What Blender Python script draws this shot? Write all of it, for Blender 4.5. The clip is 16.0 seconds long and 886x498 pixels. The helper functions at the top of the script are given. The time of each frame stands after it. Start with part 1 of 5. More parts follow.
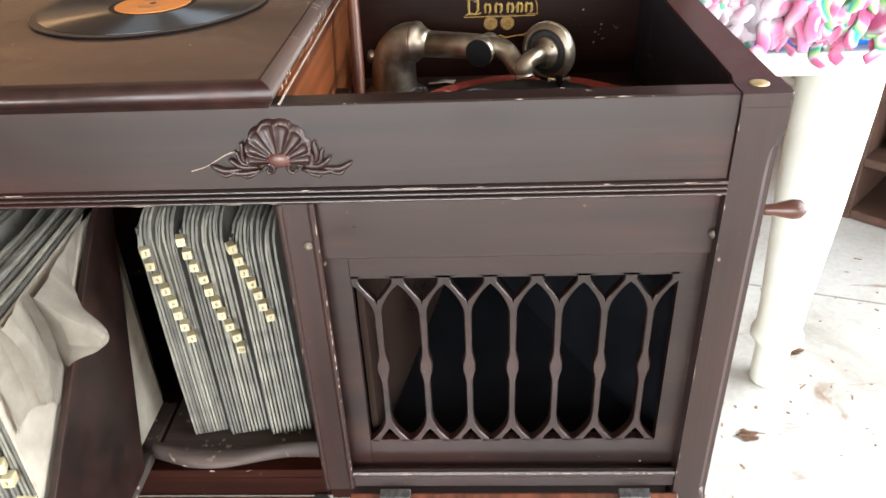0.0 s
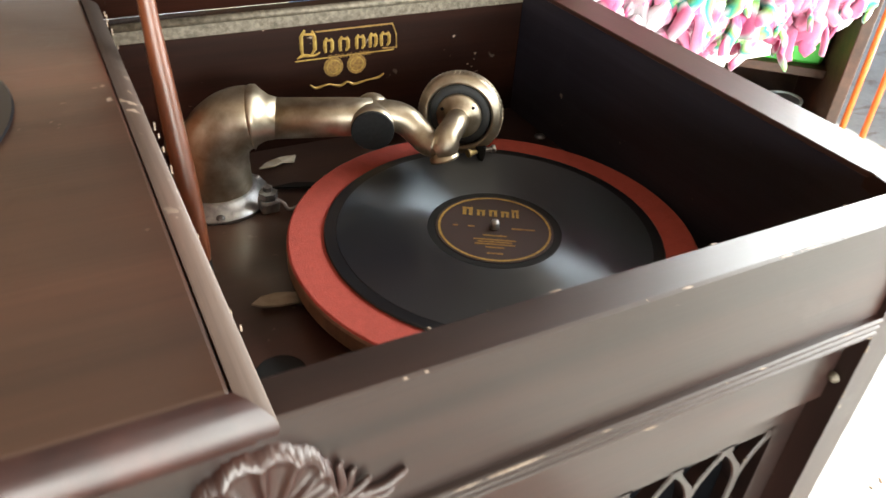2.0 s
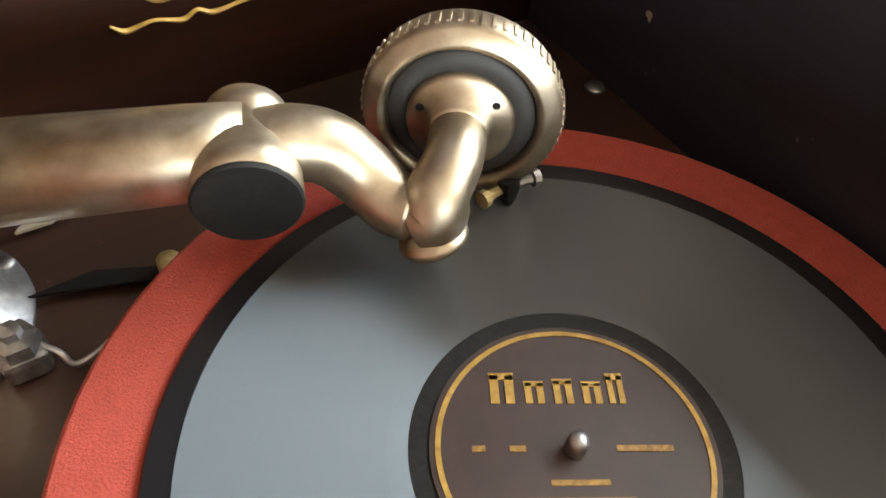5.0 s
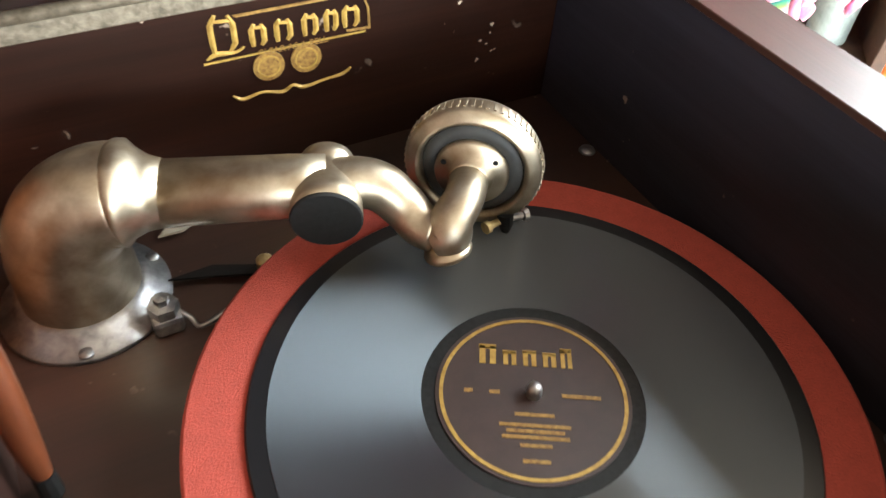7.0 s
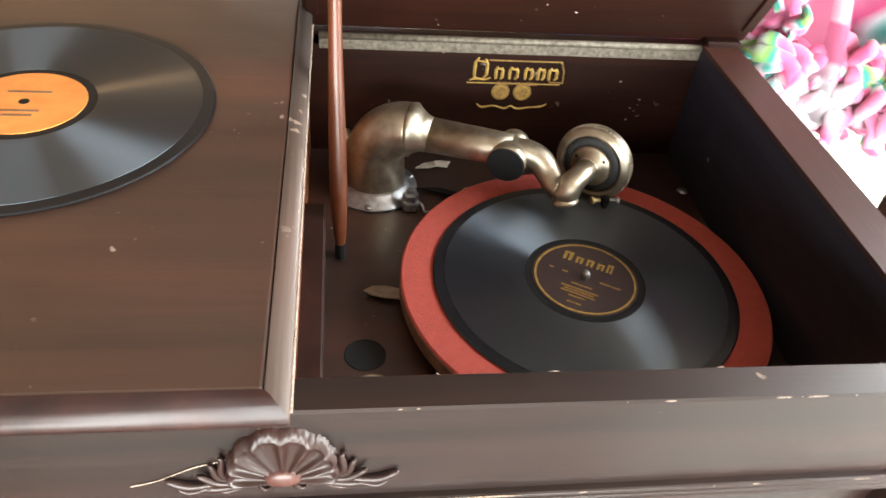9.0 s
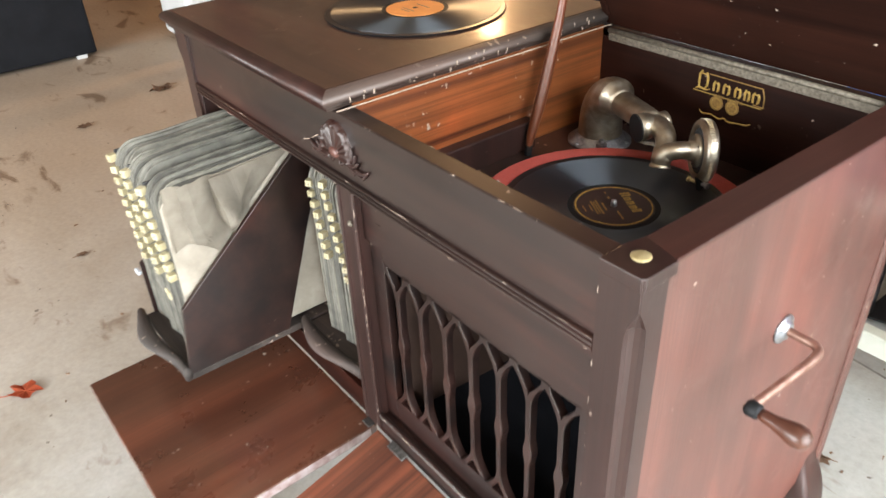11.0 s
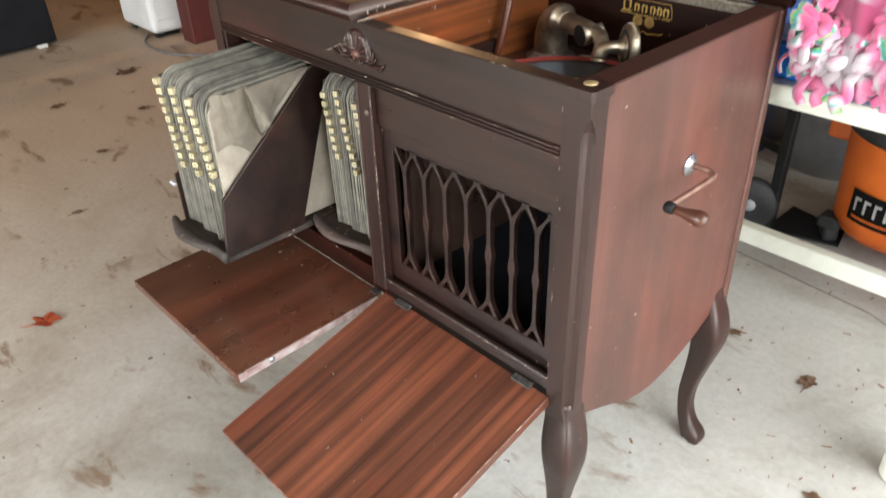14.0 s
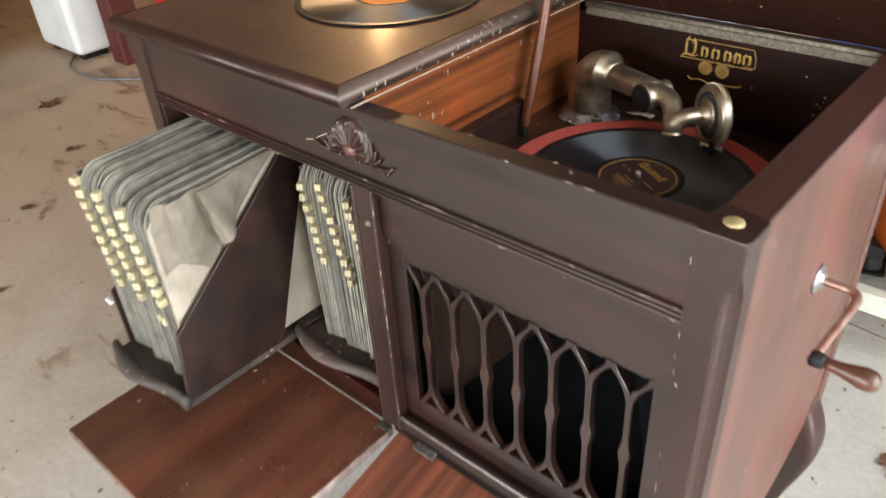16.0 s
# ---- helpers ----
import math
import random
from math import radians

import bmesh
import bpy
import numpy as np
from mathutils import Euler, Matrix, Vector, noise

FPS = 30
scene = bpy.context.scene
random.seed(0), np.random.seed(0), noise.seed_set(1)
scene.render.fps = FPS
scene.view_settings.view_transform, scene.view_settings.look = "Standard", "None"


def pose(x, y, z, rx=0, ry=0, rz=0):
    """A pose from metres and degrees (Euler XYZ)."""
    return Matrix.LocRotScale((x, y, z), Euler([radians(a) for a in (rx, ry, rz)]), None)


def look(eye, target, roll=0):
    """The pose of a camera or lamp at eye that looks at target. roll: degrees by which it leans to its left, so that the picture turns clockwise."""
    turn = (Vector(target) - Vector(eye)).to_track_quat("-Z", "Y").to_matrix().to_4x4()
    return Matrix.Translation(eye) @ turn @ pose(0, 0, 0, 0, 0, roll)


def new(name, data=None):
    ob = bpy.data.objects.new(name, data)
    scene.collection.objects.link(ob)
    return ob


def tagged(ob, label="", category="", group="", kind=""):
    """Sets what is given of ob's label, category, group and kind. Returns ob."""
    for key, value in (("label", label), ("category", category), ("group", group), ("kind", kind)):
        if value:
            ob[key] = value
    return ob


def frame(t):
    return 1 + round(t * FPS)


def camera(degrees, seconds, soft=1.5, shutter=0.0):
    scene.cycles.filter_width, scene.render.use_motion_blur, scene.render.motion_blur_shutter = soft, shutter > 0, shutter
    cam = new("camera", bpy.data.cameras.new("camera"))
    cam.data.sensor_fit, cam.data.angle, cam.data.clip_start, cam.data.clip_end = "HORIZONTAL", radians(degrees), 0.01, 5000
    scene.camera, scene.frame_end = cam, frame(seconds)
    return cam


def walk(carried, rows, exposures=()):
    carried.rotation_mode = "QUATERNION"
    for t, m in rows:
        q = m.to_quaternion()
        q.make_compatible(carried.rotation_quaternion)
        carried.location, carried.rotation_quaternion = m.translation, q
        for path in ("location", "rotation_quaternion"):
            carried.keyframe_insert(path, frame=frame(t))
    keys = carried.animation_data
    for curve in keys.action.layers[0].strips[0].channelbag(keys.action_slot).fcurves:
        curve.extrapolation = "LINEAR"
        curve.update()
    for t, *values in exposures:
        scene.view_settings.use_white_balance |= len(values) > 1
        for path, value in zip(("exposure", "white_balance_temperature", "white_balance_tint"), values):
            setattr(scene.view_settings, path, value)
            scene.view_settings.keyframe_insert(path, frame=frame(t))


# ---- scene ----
cam = camera(60.7, 16.0, shutter=0.4)
PATH = [
    (0, (-0.263, -0.611, 1.1), (-0.354, 1.084, 0.042), -2.6),
    (0.5, (-0.341, -0.548, 1.112), (-0.24, 1.143, 0.048), -0.4),
    (1, (-0.468, -0.45, 1.143), (0.035, 1.163, 0.073), 2.8),
    (1.5, (-0.489, -0.323, 1.115), (0.24, 1.164, -0.006), 5.4),
    (2, (-0.472, -0.193, 1.085), (0.335, 1.223, -0.074), 4.2),
    (2.5, (-0.499, -0.097, 1.067), (0.469, 1.152, -0.16), 4.4),
    (3, (-0.509, -0.024, 1.05), (0.584, 1.049, -0.235), 3.9),
    (3.5, (-0.471, 0.007, 1.012), (0.645, 1.042, -0.282), 5.2),
    (4, (-0.37, 0.084, 0.982), (0.587, 1.095, -0.454), 7.3),
    (4.5, (-0.319, 0.121, 0.964), (0.519, 1.137, -0.546), 6.7),
    (5, (-0.303, 0.148, 0.978), (0.484, 1.202, -0.535), 6.0),
    (7.3, (-0.361, 0.021, 1.079), (0.348, 1.264, -0.32), 5.0),
    (7.5, (-0.396, -0.054, 1.097), (0.3, 1.231, -0.27), 5.1),
    (7.8, (-0.435, -0.147, 1.139), (0.214, 1.187, -0.201), 4.8),
    (8, (-0.449, -0.195, 1.176), (0.165, 1.152, -0.177), 5.7),
    (8.2, (-0.46, -0.238, 1.188), (0.108, 1.162, -0.133), 6.2),
    (10.3, (0.02, -0.249, 1.19), (-0.849, 1.047, -0.06), -1.6),
    (10.5, (0.126, -0.272, 1.186), (-0.984, 0.881, -0.014), -2.7),
    (11, (0.273, -0.389, 1.193), (-1.071, 0.619, 0.108), -2.8),
    (11.5, (0.387, -0.549, 1.201), (-0.918, 0.581, 0.191), -1.6),
    (12, (0.448, -0.617, 1.194), (-0.829, 0.579, 0.225), -1.1),
    (12.5, (0.501, -0.66, 1.194), (-0.788, 0.542, 0.248), -0.9),
    (13, (0.53, -0.689, 1.186), (-0.788, 0.497, 0.26), -0.5),
    (13.5, (0.526, -0.691, 1.186), (-0.784, 0.485, 0.237), -1.0),
    (14, (0.48, -0.677, 1.184), (-0.765, 0.458, 0.106), -2.1),
    (14.5, (0.414, -0.688, 1.182), (-0.74, 0.414, -0.024), -1.9),
    (15, (0.358, -0.692, 1.191), (-0.781, 0.446, 0.005), -2.0),
    (15.5, (0.277, -0.623, 1.188), (-0.892, 0.557, 0.075), -2.6),
    (16, (0.152, -0.484, 1.19), (-0.992, 0.711, 0.066), -4.0),
]
EXPOSURES = [(0, 0.5, 6250, 10), (0.5, 0.6, 6300, 9), (1.0, 0.74, 6400, 8), (1.5, 0.88, 6500, 6), (2.5, 1.15, 6900, 4), (3.5, 1.35, 7000, 4), (4.5, 1.65, 6800, 4), (5.2, 1.7, 6700, 4), (7.3, 1.62, 6400, 3), (8.2, 1.3, 6600, 5), (10.3, 0.92, 6150, 7), (11.0, 0.58, 6300, 8), (12.0, 0.22, 6500, 9), (12.5, 0.1, 6500, 9), (14.0, 0.04, 6500, 9), (14.5, 0.0, 6500, 9), (15.5, 0.14, 6500, 9), (16.0, 0.28, 6500, 9)]
walk(cam, [(t, look(eye, target, roll)) for t, eye, target, roll in PATH], EXPOSURES)

# ---- light ----
world = bpy.data.worlds.new("world")
scene.world = world
world.use_nodes = True
wn, wl = world.node_tree.nodes, world.node_tree.links
sky = wn.new("ShaderNodeTexSky")
sky.sky_type, sky.sun_disc, sky.sun_elevation, sky.sun_rotation = "NISHITA", False, radians(48), radians(100)
wn["Background"].inputs[1].default_value = 0.12
wl.new(sky.outputs[0], wn["Background"].inputs[0])


def area_lamp(name, eye, target, sx, sy, watts, colour):
    d = bpy.data.lights.new(name, "AREA")
    d.shape, d.size, d.size_y, d.energy, d.color = "RECTANGLE", sx, sy, watts, colour
    ob = new(name, d)
    ob.matrix_world = look(eye, target)
    return tagged(ob, kind="structure")


# daylight in the open garage door
area_lamp("door_daylight", (1.88, 0.2, 1.4), (0, 0.2, 1.3), 3.3, 2.4, 255, (0.9, 0.95, 1.0))
# unseen front source, added to brighten the cabinet front and well
area_lamp("front_daylight", (-0.6, -4.5, 1.3), (-0.5, 0, 0.9), 4.1, 1.75, 410, (0.9, 0.95, 1.0))

# ---- materials ----


def nodes_of(name, rough=0.5, metal=0.0):
    m = bpy.data.materials.new(name)
    m.use_nodes = True
    n, l = m.node_tree.nodes, m.node_tree.links
    b = n["Principled BSDF"]
    b.inputs["Roughness"].default_value, b.inputs["Metallic"].default_value = rough, metal
    return m, n, l, b


def mapped(n, l, scale=(1, 1, 1), rot=(0, 0, 0)):
    c, mp = n.new("ShaderNodeTexCoord"), n.new("ShaderNodeMapping")
    mp.inputs["Scale"].default_value, mp.inputs["Rotation"].default_value = scale, rot
    l.new(c.outputs["Object"], mp.inputs["Vector"])
    return mp.outputs["Vector"]


def noise_tex(n, l, vec, scale, detail=4, rough=0.55, dist=0.0):
    t = n.new("ShaderNodeTexNoise")
    t.inputs["Scale"].default_value, t.inputs["Detail"].default_value = scale, detail
    t.inputs["Roughness"].default_value, t.inputs["Distortion"].default_value = rough, dist
    l.new(vec, t.inputs["Vector"])
    return t.outputs["Fac"]


def ramp(n, l, fac, stops):
    r = n.new("ShaderNodeValToRGB")
    e = r.color_ramp.elements
    while len(e) < len(stops):
        e.new(0.5)
    for k, (p, c) in zip(e, stops):
        k.position, k.color = p, (*c, 1) if len(c) == 3 else (c[0],) * 3 + (1,)
    l.new(fac, r.inputs["Fac"])
    return r.outputs["Color"]


def mix(n, l, fac, a, b, mode="MIX"):
    x = n.new("ShaderNodeMix")
    x.data_type, x.blend_type = "RGBA", mode
    for s, v in ((x.inputs[0], fac), (x.inputs[6], a), (x.inputs[7], b)):
        if isinstance(v, (int, float)):
            s.default_value = v
        elif isinstance(v, tuple):
            s.default_value = (*v, 1)
        else:
            l.new(v, s)
    return x.outputs[2]


def bump(n, l, b, height, strength=0.2, distance=0.002):
    u = n.new("ShaderNodeBump")
    u.inputs["Strength"].default_value, u.inputs["Distance"].default_value = strength, distance
    l.new(height, u.inputs["Height"])
    l.new(u.outputs["Normal"], b.inputs["Normal"])


def to_rough(n, l, b, fac, lo, hi):
    r = n.new("ShaderNodeMapRange")
    r.inputs["To Min"].default_value, r.inputs["To Max"].default_value = lo, hi
    l.new(fac, r.inputs["Value"])
    l.new(r.outputs[0], b.inputs["Roughness"])


def wood(name, dark, light, along="x", rough=(0.28, 0.45), figure=9.0, specks=0.62, gloss=0.5, warmth=2.0, streak=0.3):
    """Aged varnished wood, grain along an axis, with bloom, pale nicks and pores."""
    m, n, l, b = nodes_of(name)
    k = {"x": (0.03, 1, 1), "y": (1, 0.011, 1), "d": (1, 0.011, 0.03), "z": (1, 1, 0.03)}[along]
    fine = {"x": (0.02, 1, 1), "y": (1, 0.02, 1), "d": (1, 0.007, 0.02), "z": (1, 1, 0.02)}[along]
    v, vf, vo = mapped(n, l, k), mapped(n, l, fine), mapped(n, l)
    fig = noise_tex(n, l, v, figure * 4, 3, 0.6, 0.15)
    grain = noise_tex(n, l, vf, 420, 3, 0.7)
    mott = noise_tex(n, l, vo, 6, 5, 0.6, 0.4)
    base = ramp(n, l, fig, [(streak, dark), (0.52, tuple((p + q) / 2 for p, q in zip(dark, light))), (0.72, light)])
    base = mix(n, l, 0.35, base, ramp(n, l, grain, [(0.35, (0.35,)), (0.65, (1.0,))]), "MULTIPLY")
    base = mix(n, l, 0.5, base, ramp(n, l, mott, [(0.3, (0.55,)), (0.7, (1.1,))]), "MULTIPLY")
    warm = noise_tex(n, l, mapped(n, l, tuple(0.4 if q < 0.1 else 1.0 for q in k)), 4.5, 4, 0.6, 0.8)
    base = mix(n, l, 0.8, base, ramp(n, l, warm, [(0.42, (0.8, 0.86, 0.88)), (0.56, (1.1, 1.0, 0.98)), (0.72, (warmth, 0.6 + warmth * 0.325, 0.6 + warmth * 0.25))]), "MULTIPLY")
    smear = noise_tex(n, l, vo, 17, 8, 0.65, 0.5)
    nick = ramp(n, l, noise_tex(n, l, vo, 95, 2, 0.5), [(specks + 0.13, (0.0,)), (specks + 0.17, (1.0,))])
    nick = mix(n, l, 1.0, nick, ramp(n, l, noise_tex(n, l, vo, 11, 2), [(0.5, (0.0,)), (0.62, (1.0,))]), "MULTIPLY")
    base = mix(n, l, nick, base, (0.33, 0.25, 0.19))
    l.new(base, b.inputs["Base Color"])
    b.inputs["Specular IOR Level"].default_value = gloss
    b.inputs["Specular Tint"].default_value = (1.0, 0.92, 0.85, 1)
    b.inputs["Coat Roughness"].default_value = 0.15
    if gloss > 0.6:
        c = max(0.0, gloss - 0.5)
        patchy = noise_tex(n, l, mapped(n, l, tuple(0.5 if q < 0.1 else 1.0 for q in k)), 8, 7, 0.62, 0.6)
        l.new(ramp(n, l, patchy, [(0.36, (c * 0.1,)), (0.5, (c * 0.9,)), (0.66, (c * 1.8,))]), b.inputs["Coat Weight"])
    haze = n.new("ShaderNodeMath")
    haze.operation = "MULTIPLY_ADD"
    l.new(smear, haze.inputs[0])
    l.new(mott, haze.inputs[2])
    haze.inputs[1].default_value = 1.2
    to_rough(n, l, b, haze.outputs[0], rough[0] - 0.16, rough[1] + 0.02)
    u2 = n.new("ShaderNodeBump")
    u2.inputs["Strength"].default_value, u2.inputs["Distance"].default_value = 0.1, 0.003
    l.new(warm, u2.inputs["Height"])
    bump(n, l, b, grain, 0.12, 0.0006)
    l.new(u2.outputs["Normal"], b.inputs["Normal"].links[0].from_node.inputs["Normal"])
    return m


# one mahogany: the front copy is darkened as the face turned from the light
M_FRONT = wood("mahogany_front_shaded", (0.0055, 0.0029, 0.0026), (0.034, 0.0138, 0.0098), "x", (0.14, 0.36), 6, 0.6, 0.62, 2.4)
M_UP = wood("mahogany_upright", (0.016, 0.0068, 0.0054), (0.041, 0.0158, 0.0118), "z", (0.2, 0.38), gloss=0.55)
# side and door copies are paler, with daylight sheen put into the colour
M_SIDE = wood("mahogany_side_lit", (0.074, 0.03, 0.022), (0.112, 0.046, 0.034), "z", (0.22, 0.4), 7, 0.57, 0.55, 1.5, 0.2)
M_DOOR = wood("mahogany_door", (0.026, 0.009, 0.0065), (0.25, 0.072, 0.034), "d", (0.16, 0.34), 11, 0.6, 0.8, 1.35)
M_DOORL = wood("mahogany_door_plain", (0.062, 0.023, 0.013), (0.118, 0.043, 0.023), "d", (0.12, 0.26), 5, 0.56, 0.8, 1.5)
M_LID = wood("mahogany_lid", (0.032, 0.0135, 0.0085), (0.072, 0.029, 0.0165), "x", (0.2, 0.42), 6, 0.57, 0.85)
# same mahogany, darkened to carry the shade of the well and underside
M_WELL = wood("mahogany_well_shaded", (0.009, 0.0032, 0.0022), (0.029, 0.009, 0.0052), "x", (0.22, 0.42), 7, 0.58, 0.14)
# blue cast of reflected light on the right well side, put into its colour
M_WELLSHEEN = wood("well_side_blue_sheen", (0.014, 0.0135, 0.02), (0.034, 0.032, 0.047), "y", (0.3, 0.5), 7, 0.62, 0.4, 1.15)
M_BOARD = wood("motor_board_varnish", (0.018, 0.0078, 0.0055), (0.05, 0.021, 0.0135), "x", (0.16, 0.4), 7, 0.57, 0.9)
M_WELLSIDE = wood("mahogany_red_figured", (0.06, 0.015, 0.005), (0.36, 0.1, 0.026), "y", (0.18, 0.36), 11, 0.56, 0.6, 1.8, 0.36)
M_EDGE = wood("lid_edge_wood", (0.035, 0.02, 0.015), (0.12, 0.085, 0.068), "y", (0.3, 0.5), 9, 0.5, 0.6)
M_ROD = wood("cherry_rod", (0.07, 0.018, 0.007), (0.17, 0.044, 0.016), "z", (0.22, 0.34))
M_LIP = wood("dusty_tray_wood", (0.02, 0.014, 0.011), (0.07, 0.053, 0.044), "x", (0.5, 0.7), 9, 0.5)
M_CAP = wood("mahogany_top_edge", (0.04, 0.016, 0.012), (0.08, 0.031, 0.021), "y", (0.24, 0.4), 7, 0.72, 0.45)
M_SHELF = wood("shelf_wood", (0.045, 0.02, 0.012), (0.1, 0.045, 0.026), "x", (0.45, 0.6))
M_POST = wood("painted_post", (0.075, 0.012, 0.01), (0.11, 0.02, 0.015), "z", (0.5, 0.65))


def plain(name, a, b2, rough=0.5, metal=0.0, scale=30.0, relief=0.0, rr=0.12):
    """A surface in two close tones with uneven gloss."""
    m, n, l, b = nodes_of(name, rough, metal)
    v = mapped(n, l)
    f = noise_tex(n, l, v, scale, 6, 0.6, 0.3)
    g = noise_tex(n, l, v, scale * 0.16, 3, 0.5)
    base = ramp(n, l, f, [(0.32, a), (0.68, b2)])
    base = mix(n, l, 0.4, base, ramp(n, l, g, [(0.3, (0.7,)), (0.7, (1.1,))]), "MULTIPLY")
    l.new(base, b.inputs["Base Color"])
    to_rough(n, l, b, f, max(0.03, rough - rr), min(1, rough + rr))
    if relief:
        bump(n, l, b, f, relief, 0.002)
    return m


M_NICKEL = plain("worn_nickel", (0.33, 0.265, 0.185), (0.56, 0.49, 0.38), 0.4, 1.0, 60, 0.03, 0.12)
M_STEEL = plain("dull_steel", (0.22, 0.22, 0.23), (0.46, 0.46, 0.46), 0.42, 1.0, 120, 0.06)
M_BRASS = plain("aged_brass", (0.42, 0.31, 0.13), (0.6, 0.49, 0.26), 0.5, 0.7, 150, 0.1)
M_BRASSDULL = plain("dusty_hinge_brass", (0.07, 0.055, 0.036), (0.2, 0.165, 0.12), 0.6, 0.4, 220, 0.2)
M_BLACK = plain("black_enamel", (0.005, 0.005, 0.005), (0.012, 0.012, 0.012), 0.55, 0, 400, 0.05)
M_SHELLAC = plain("smooth_shellac", (0.004, 0.0045, 0.006), (0.007, 0.008, 0.01), 0.32, 0, 9, 0, 0.03)
M_BLACK.node_tree.nodes["Principled BSDF"].inputs["Specular IOR Level"].default_value = 0.2
M_RUBBER = plain("black_rubber", (0.012, 0.012, 0.012), (0.03, 0.03, 0.03), 0.65, 0, 80, 0.1)
# near-black stands in for the shade inside the horn
M_THROATSHADE = plain("throat_shade", (0.002, 0.002, 0.003), (0.005, 0.005, 0.006), 0.9, 0, 14)
M_THROATSHADE.node_tree.nodes["Principled BSDF"].inputs["Specular IOR Level"].default_value = 0.1
M_MATTE = plain("matte_black", (0.006, 0.006, 0.007), (0.012, 0.012, 0.014), 0.7, 0, 9)
M_MATTE.node_tree.nodes["Principled BSDF"].inputs["Specular IOR Level"].default_value = 0.15
M_HORN = plain("horn_throat_wood", (0.02, 0.012, 0.009), (0.05, 0.03, 0.022), 0.3, 0, 8)
M_FELT = plain("red_felt", (0.3, 0.045, 0.032), (0.42, 0.068, 0.046), 0.95, 0, 900, 0.5)
M_RIM = plain("turntable_rim", (0.16, 0.09, 0.055), (0.3, 0.19, 0.12), 0.5, 0.5, 60)
M_PAPER = plain("grey_kraft_leaf", (0.11, 0.104, 0.088), (0.21, 0.2, 0.168), 0.9, 0, 40, 0.2)
pn, pl = M_PAPER.node_tree.nodes, M_PAPER.node_tree.links
info = pn.new("ShaderNodeObjectInfo")
pb = pn["Principled BSDF"].inputs["Base Color"]
src = pb.links[0].from_socket
pl.new(mix(pn, pl, 1.0, src, ramp(pn, pl, info.outputs["Random"], [(0.0, (0.6, 0.58, 0.56)), (0.5, (1.0, 0.98, 0.94)), (1.0, (1.35, 1.3, 1.2))]), "MULTIPLY"), pb)
M_PAPER2 = plain("tan_torn_paper", (0.27, 0.23, 0.176), (0.42, 0.365, 0.285), 0.9, 0, 22, 0.25)
M_LEAFEDGE = plain("dark_binding", (0.03, 0.029, 0.028), (0.075, 0.07, 0.065), 0.8, 0, 40)
M_TAB = plain("ivory_index_tab", (0.36, 0.3, 0.16), (0.52, 0.45, 0.28), 0.6, 0, 90)
M_INK = plain("black_ink", (0.01, 0.01, 0.01), (0.02, 0.02, 0.02), 0.7)
M_GOLD = plain("gold_decal", (0.25, 0.145, 0.028), (0.45, 0.29, 0.07), 0.5, 0.3, 200)
M_GOLDDIM = plain("worn_gold_decal", (0.14, 0.07, 0.018), (0.34, 0.2, 0.05), 0.5, 0.3, 400)
M_LABEL = plain("dark_maroon_label", (0.02, 0.009, 0.007), (0.034, 0.016, 0.013), 0.5, 0, 90)
M_ORANGELBL = plain("orange_label", (0.62, 0.2, 0.04), (0.75, 0.28, 0.06), 0.6, 0, 60)
# worn edge tone, paled to hold the daylight that strikes it
M_LITEDGE = plain("worn_lit_edge", (0.17, 0.085, 0.07), (0.4, 0.33, 0.31), 0.35, 0, 45, 0.15)
M_PALE = plain("bare_wood_scar", (0.22, 0.15, 0.1), (0.4, 0.31, 0.24), 0.7, 0, 300)
M_CREAM = plain("cream_paint", (0.62, 0.61, 0.5), (0.74, 0.73, 0.63), 0.45, 0, 12)
M_WHITE = plain("white_plastic", (0.62, 0.61, 0.58), (0.72, 0.71, 0.68), 0.4, 0, 9)
M_BLUE = plain("blue_plastic", (0.01, 0.12, 0.5), (0.015, 0.17, 0.62), 0.4, 0, 12)
M_ORANGE = plain("orange_plastic", (0.62, 0.12, 0.015), (0.74, 0.16, 0.02), 0.42, 0, 14)
M_GREYP = plain("grey_plastic", (0.1, 0.1, 0.105), (0.17, 0.17, 0.175), 0.5, 0, 20)
M_LGREY = plain("light_grey_plastic", (0.3, 0.31, 0.32), (0.4, 0.41, 0.42), 0.5, 0, 20)
M_GREEN = plain("green_plastic", (0.06, 0.5, 0.05), (0.09, 0.62, 0.07), 0.4, 0, 14)
M_RED = plain("red_plastic", (0.42, 0.02, 0.015), (0.55, 0.035, 0.02), 0.45, 0, 14)
M_CAN = plain("dusty_can", (0.2, 0.225, 0.21), (0.36, 0.4, 0.37), 0.55, 0.1, 18)
M_LEAF = plain("dry_leaf_red", (0.36, 0.05, 0.012), (0.5, 0.1, 0.03), 0.8, 0, 160, 0.3)
M_LEAFB = plain("dry_leaf_brown", (0.15, 0.08, 0.045), (0.27, 0.16, 0.095), 0.9, 0, 160, 0.3)
M_CARD = plain("cardboard", (0.36, 0.23, 0.12), (0.46, 0.31, 0.18), 0.85, 0, 20)
M_WALL = plain("garage_board", (0.3, 0.21, 0.13), (0.42, 0.31, 0.2), 0.85, 0, 3)
M_CEIL = plain("ceiling_board", (0.16, 0.12, 0.085), (0.26, 0.2, 0.15), 0.9, 0, 3)
M_NAVY = plain("navy_cloth", (0.012, 0.016, 0.035), (0.025, 0.03, 0.06), 0.9, 0, 50)
M_CLOTH = plain("pale_cloth", (0.5, 0.52, 0.55), (0.66, 0.68, 0.7), 0.9, 0, 40, 0.2)


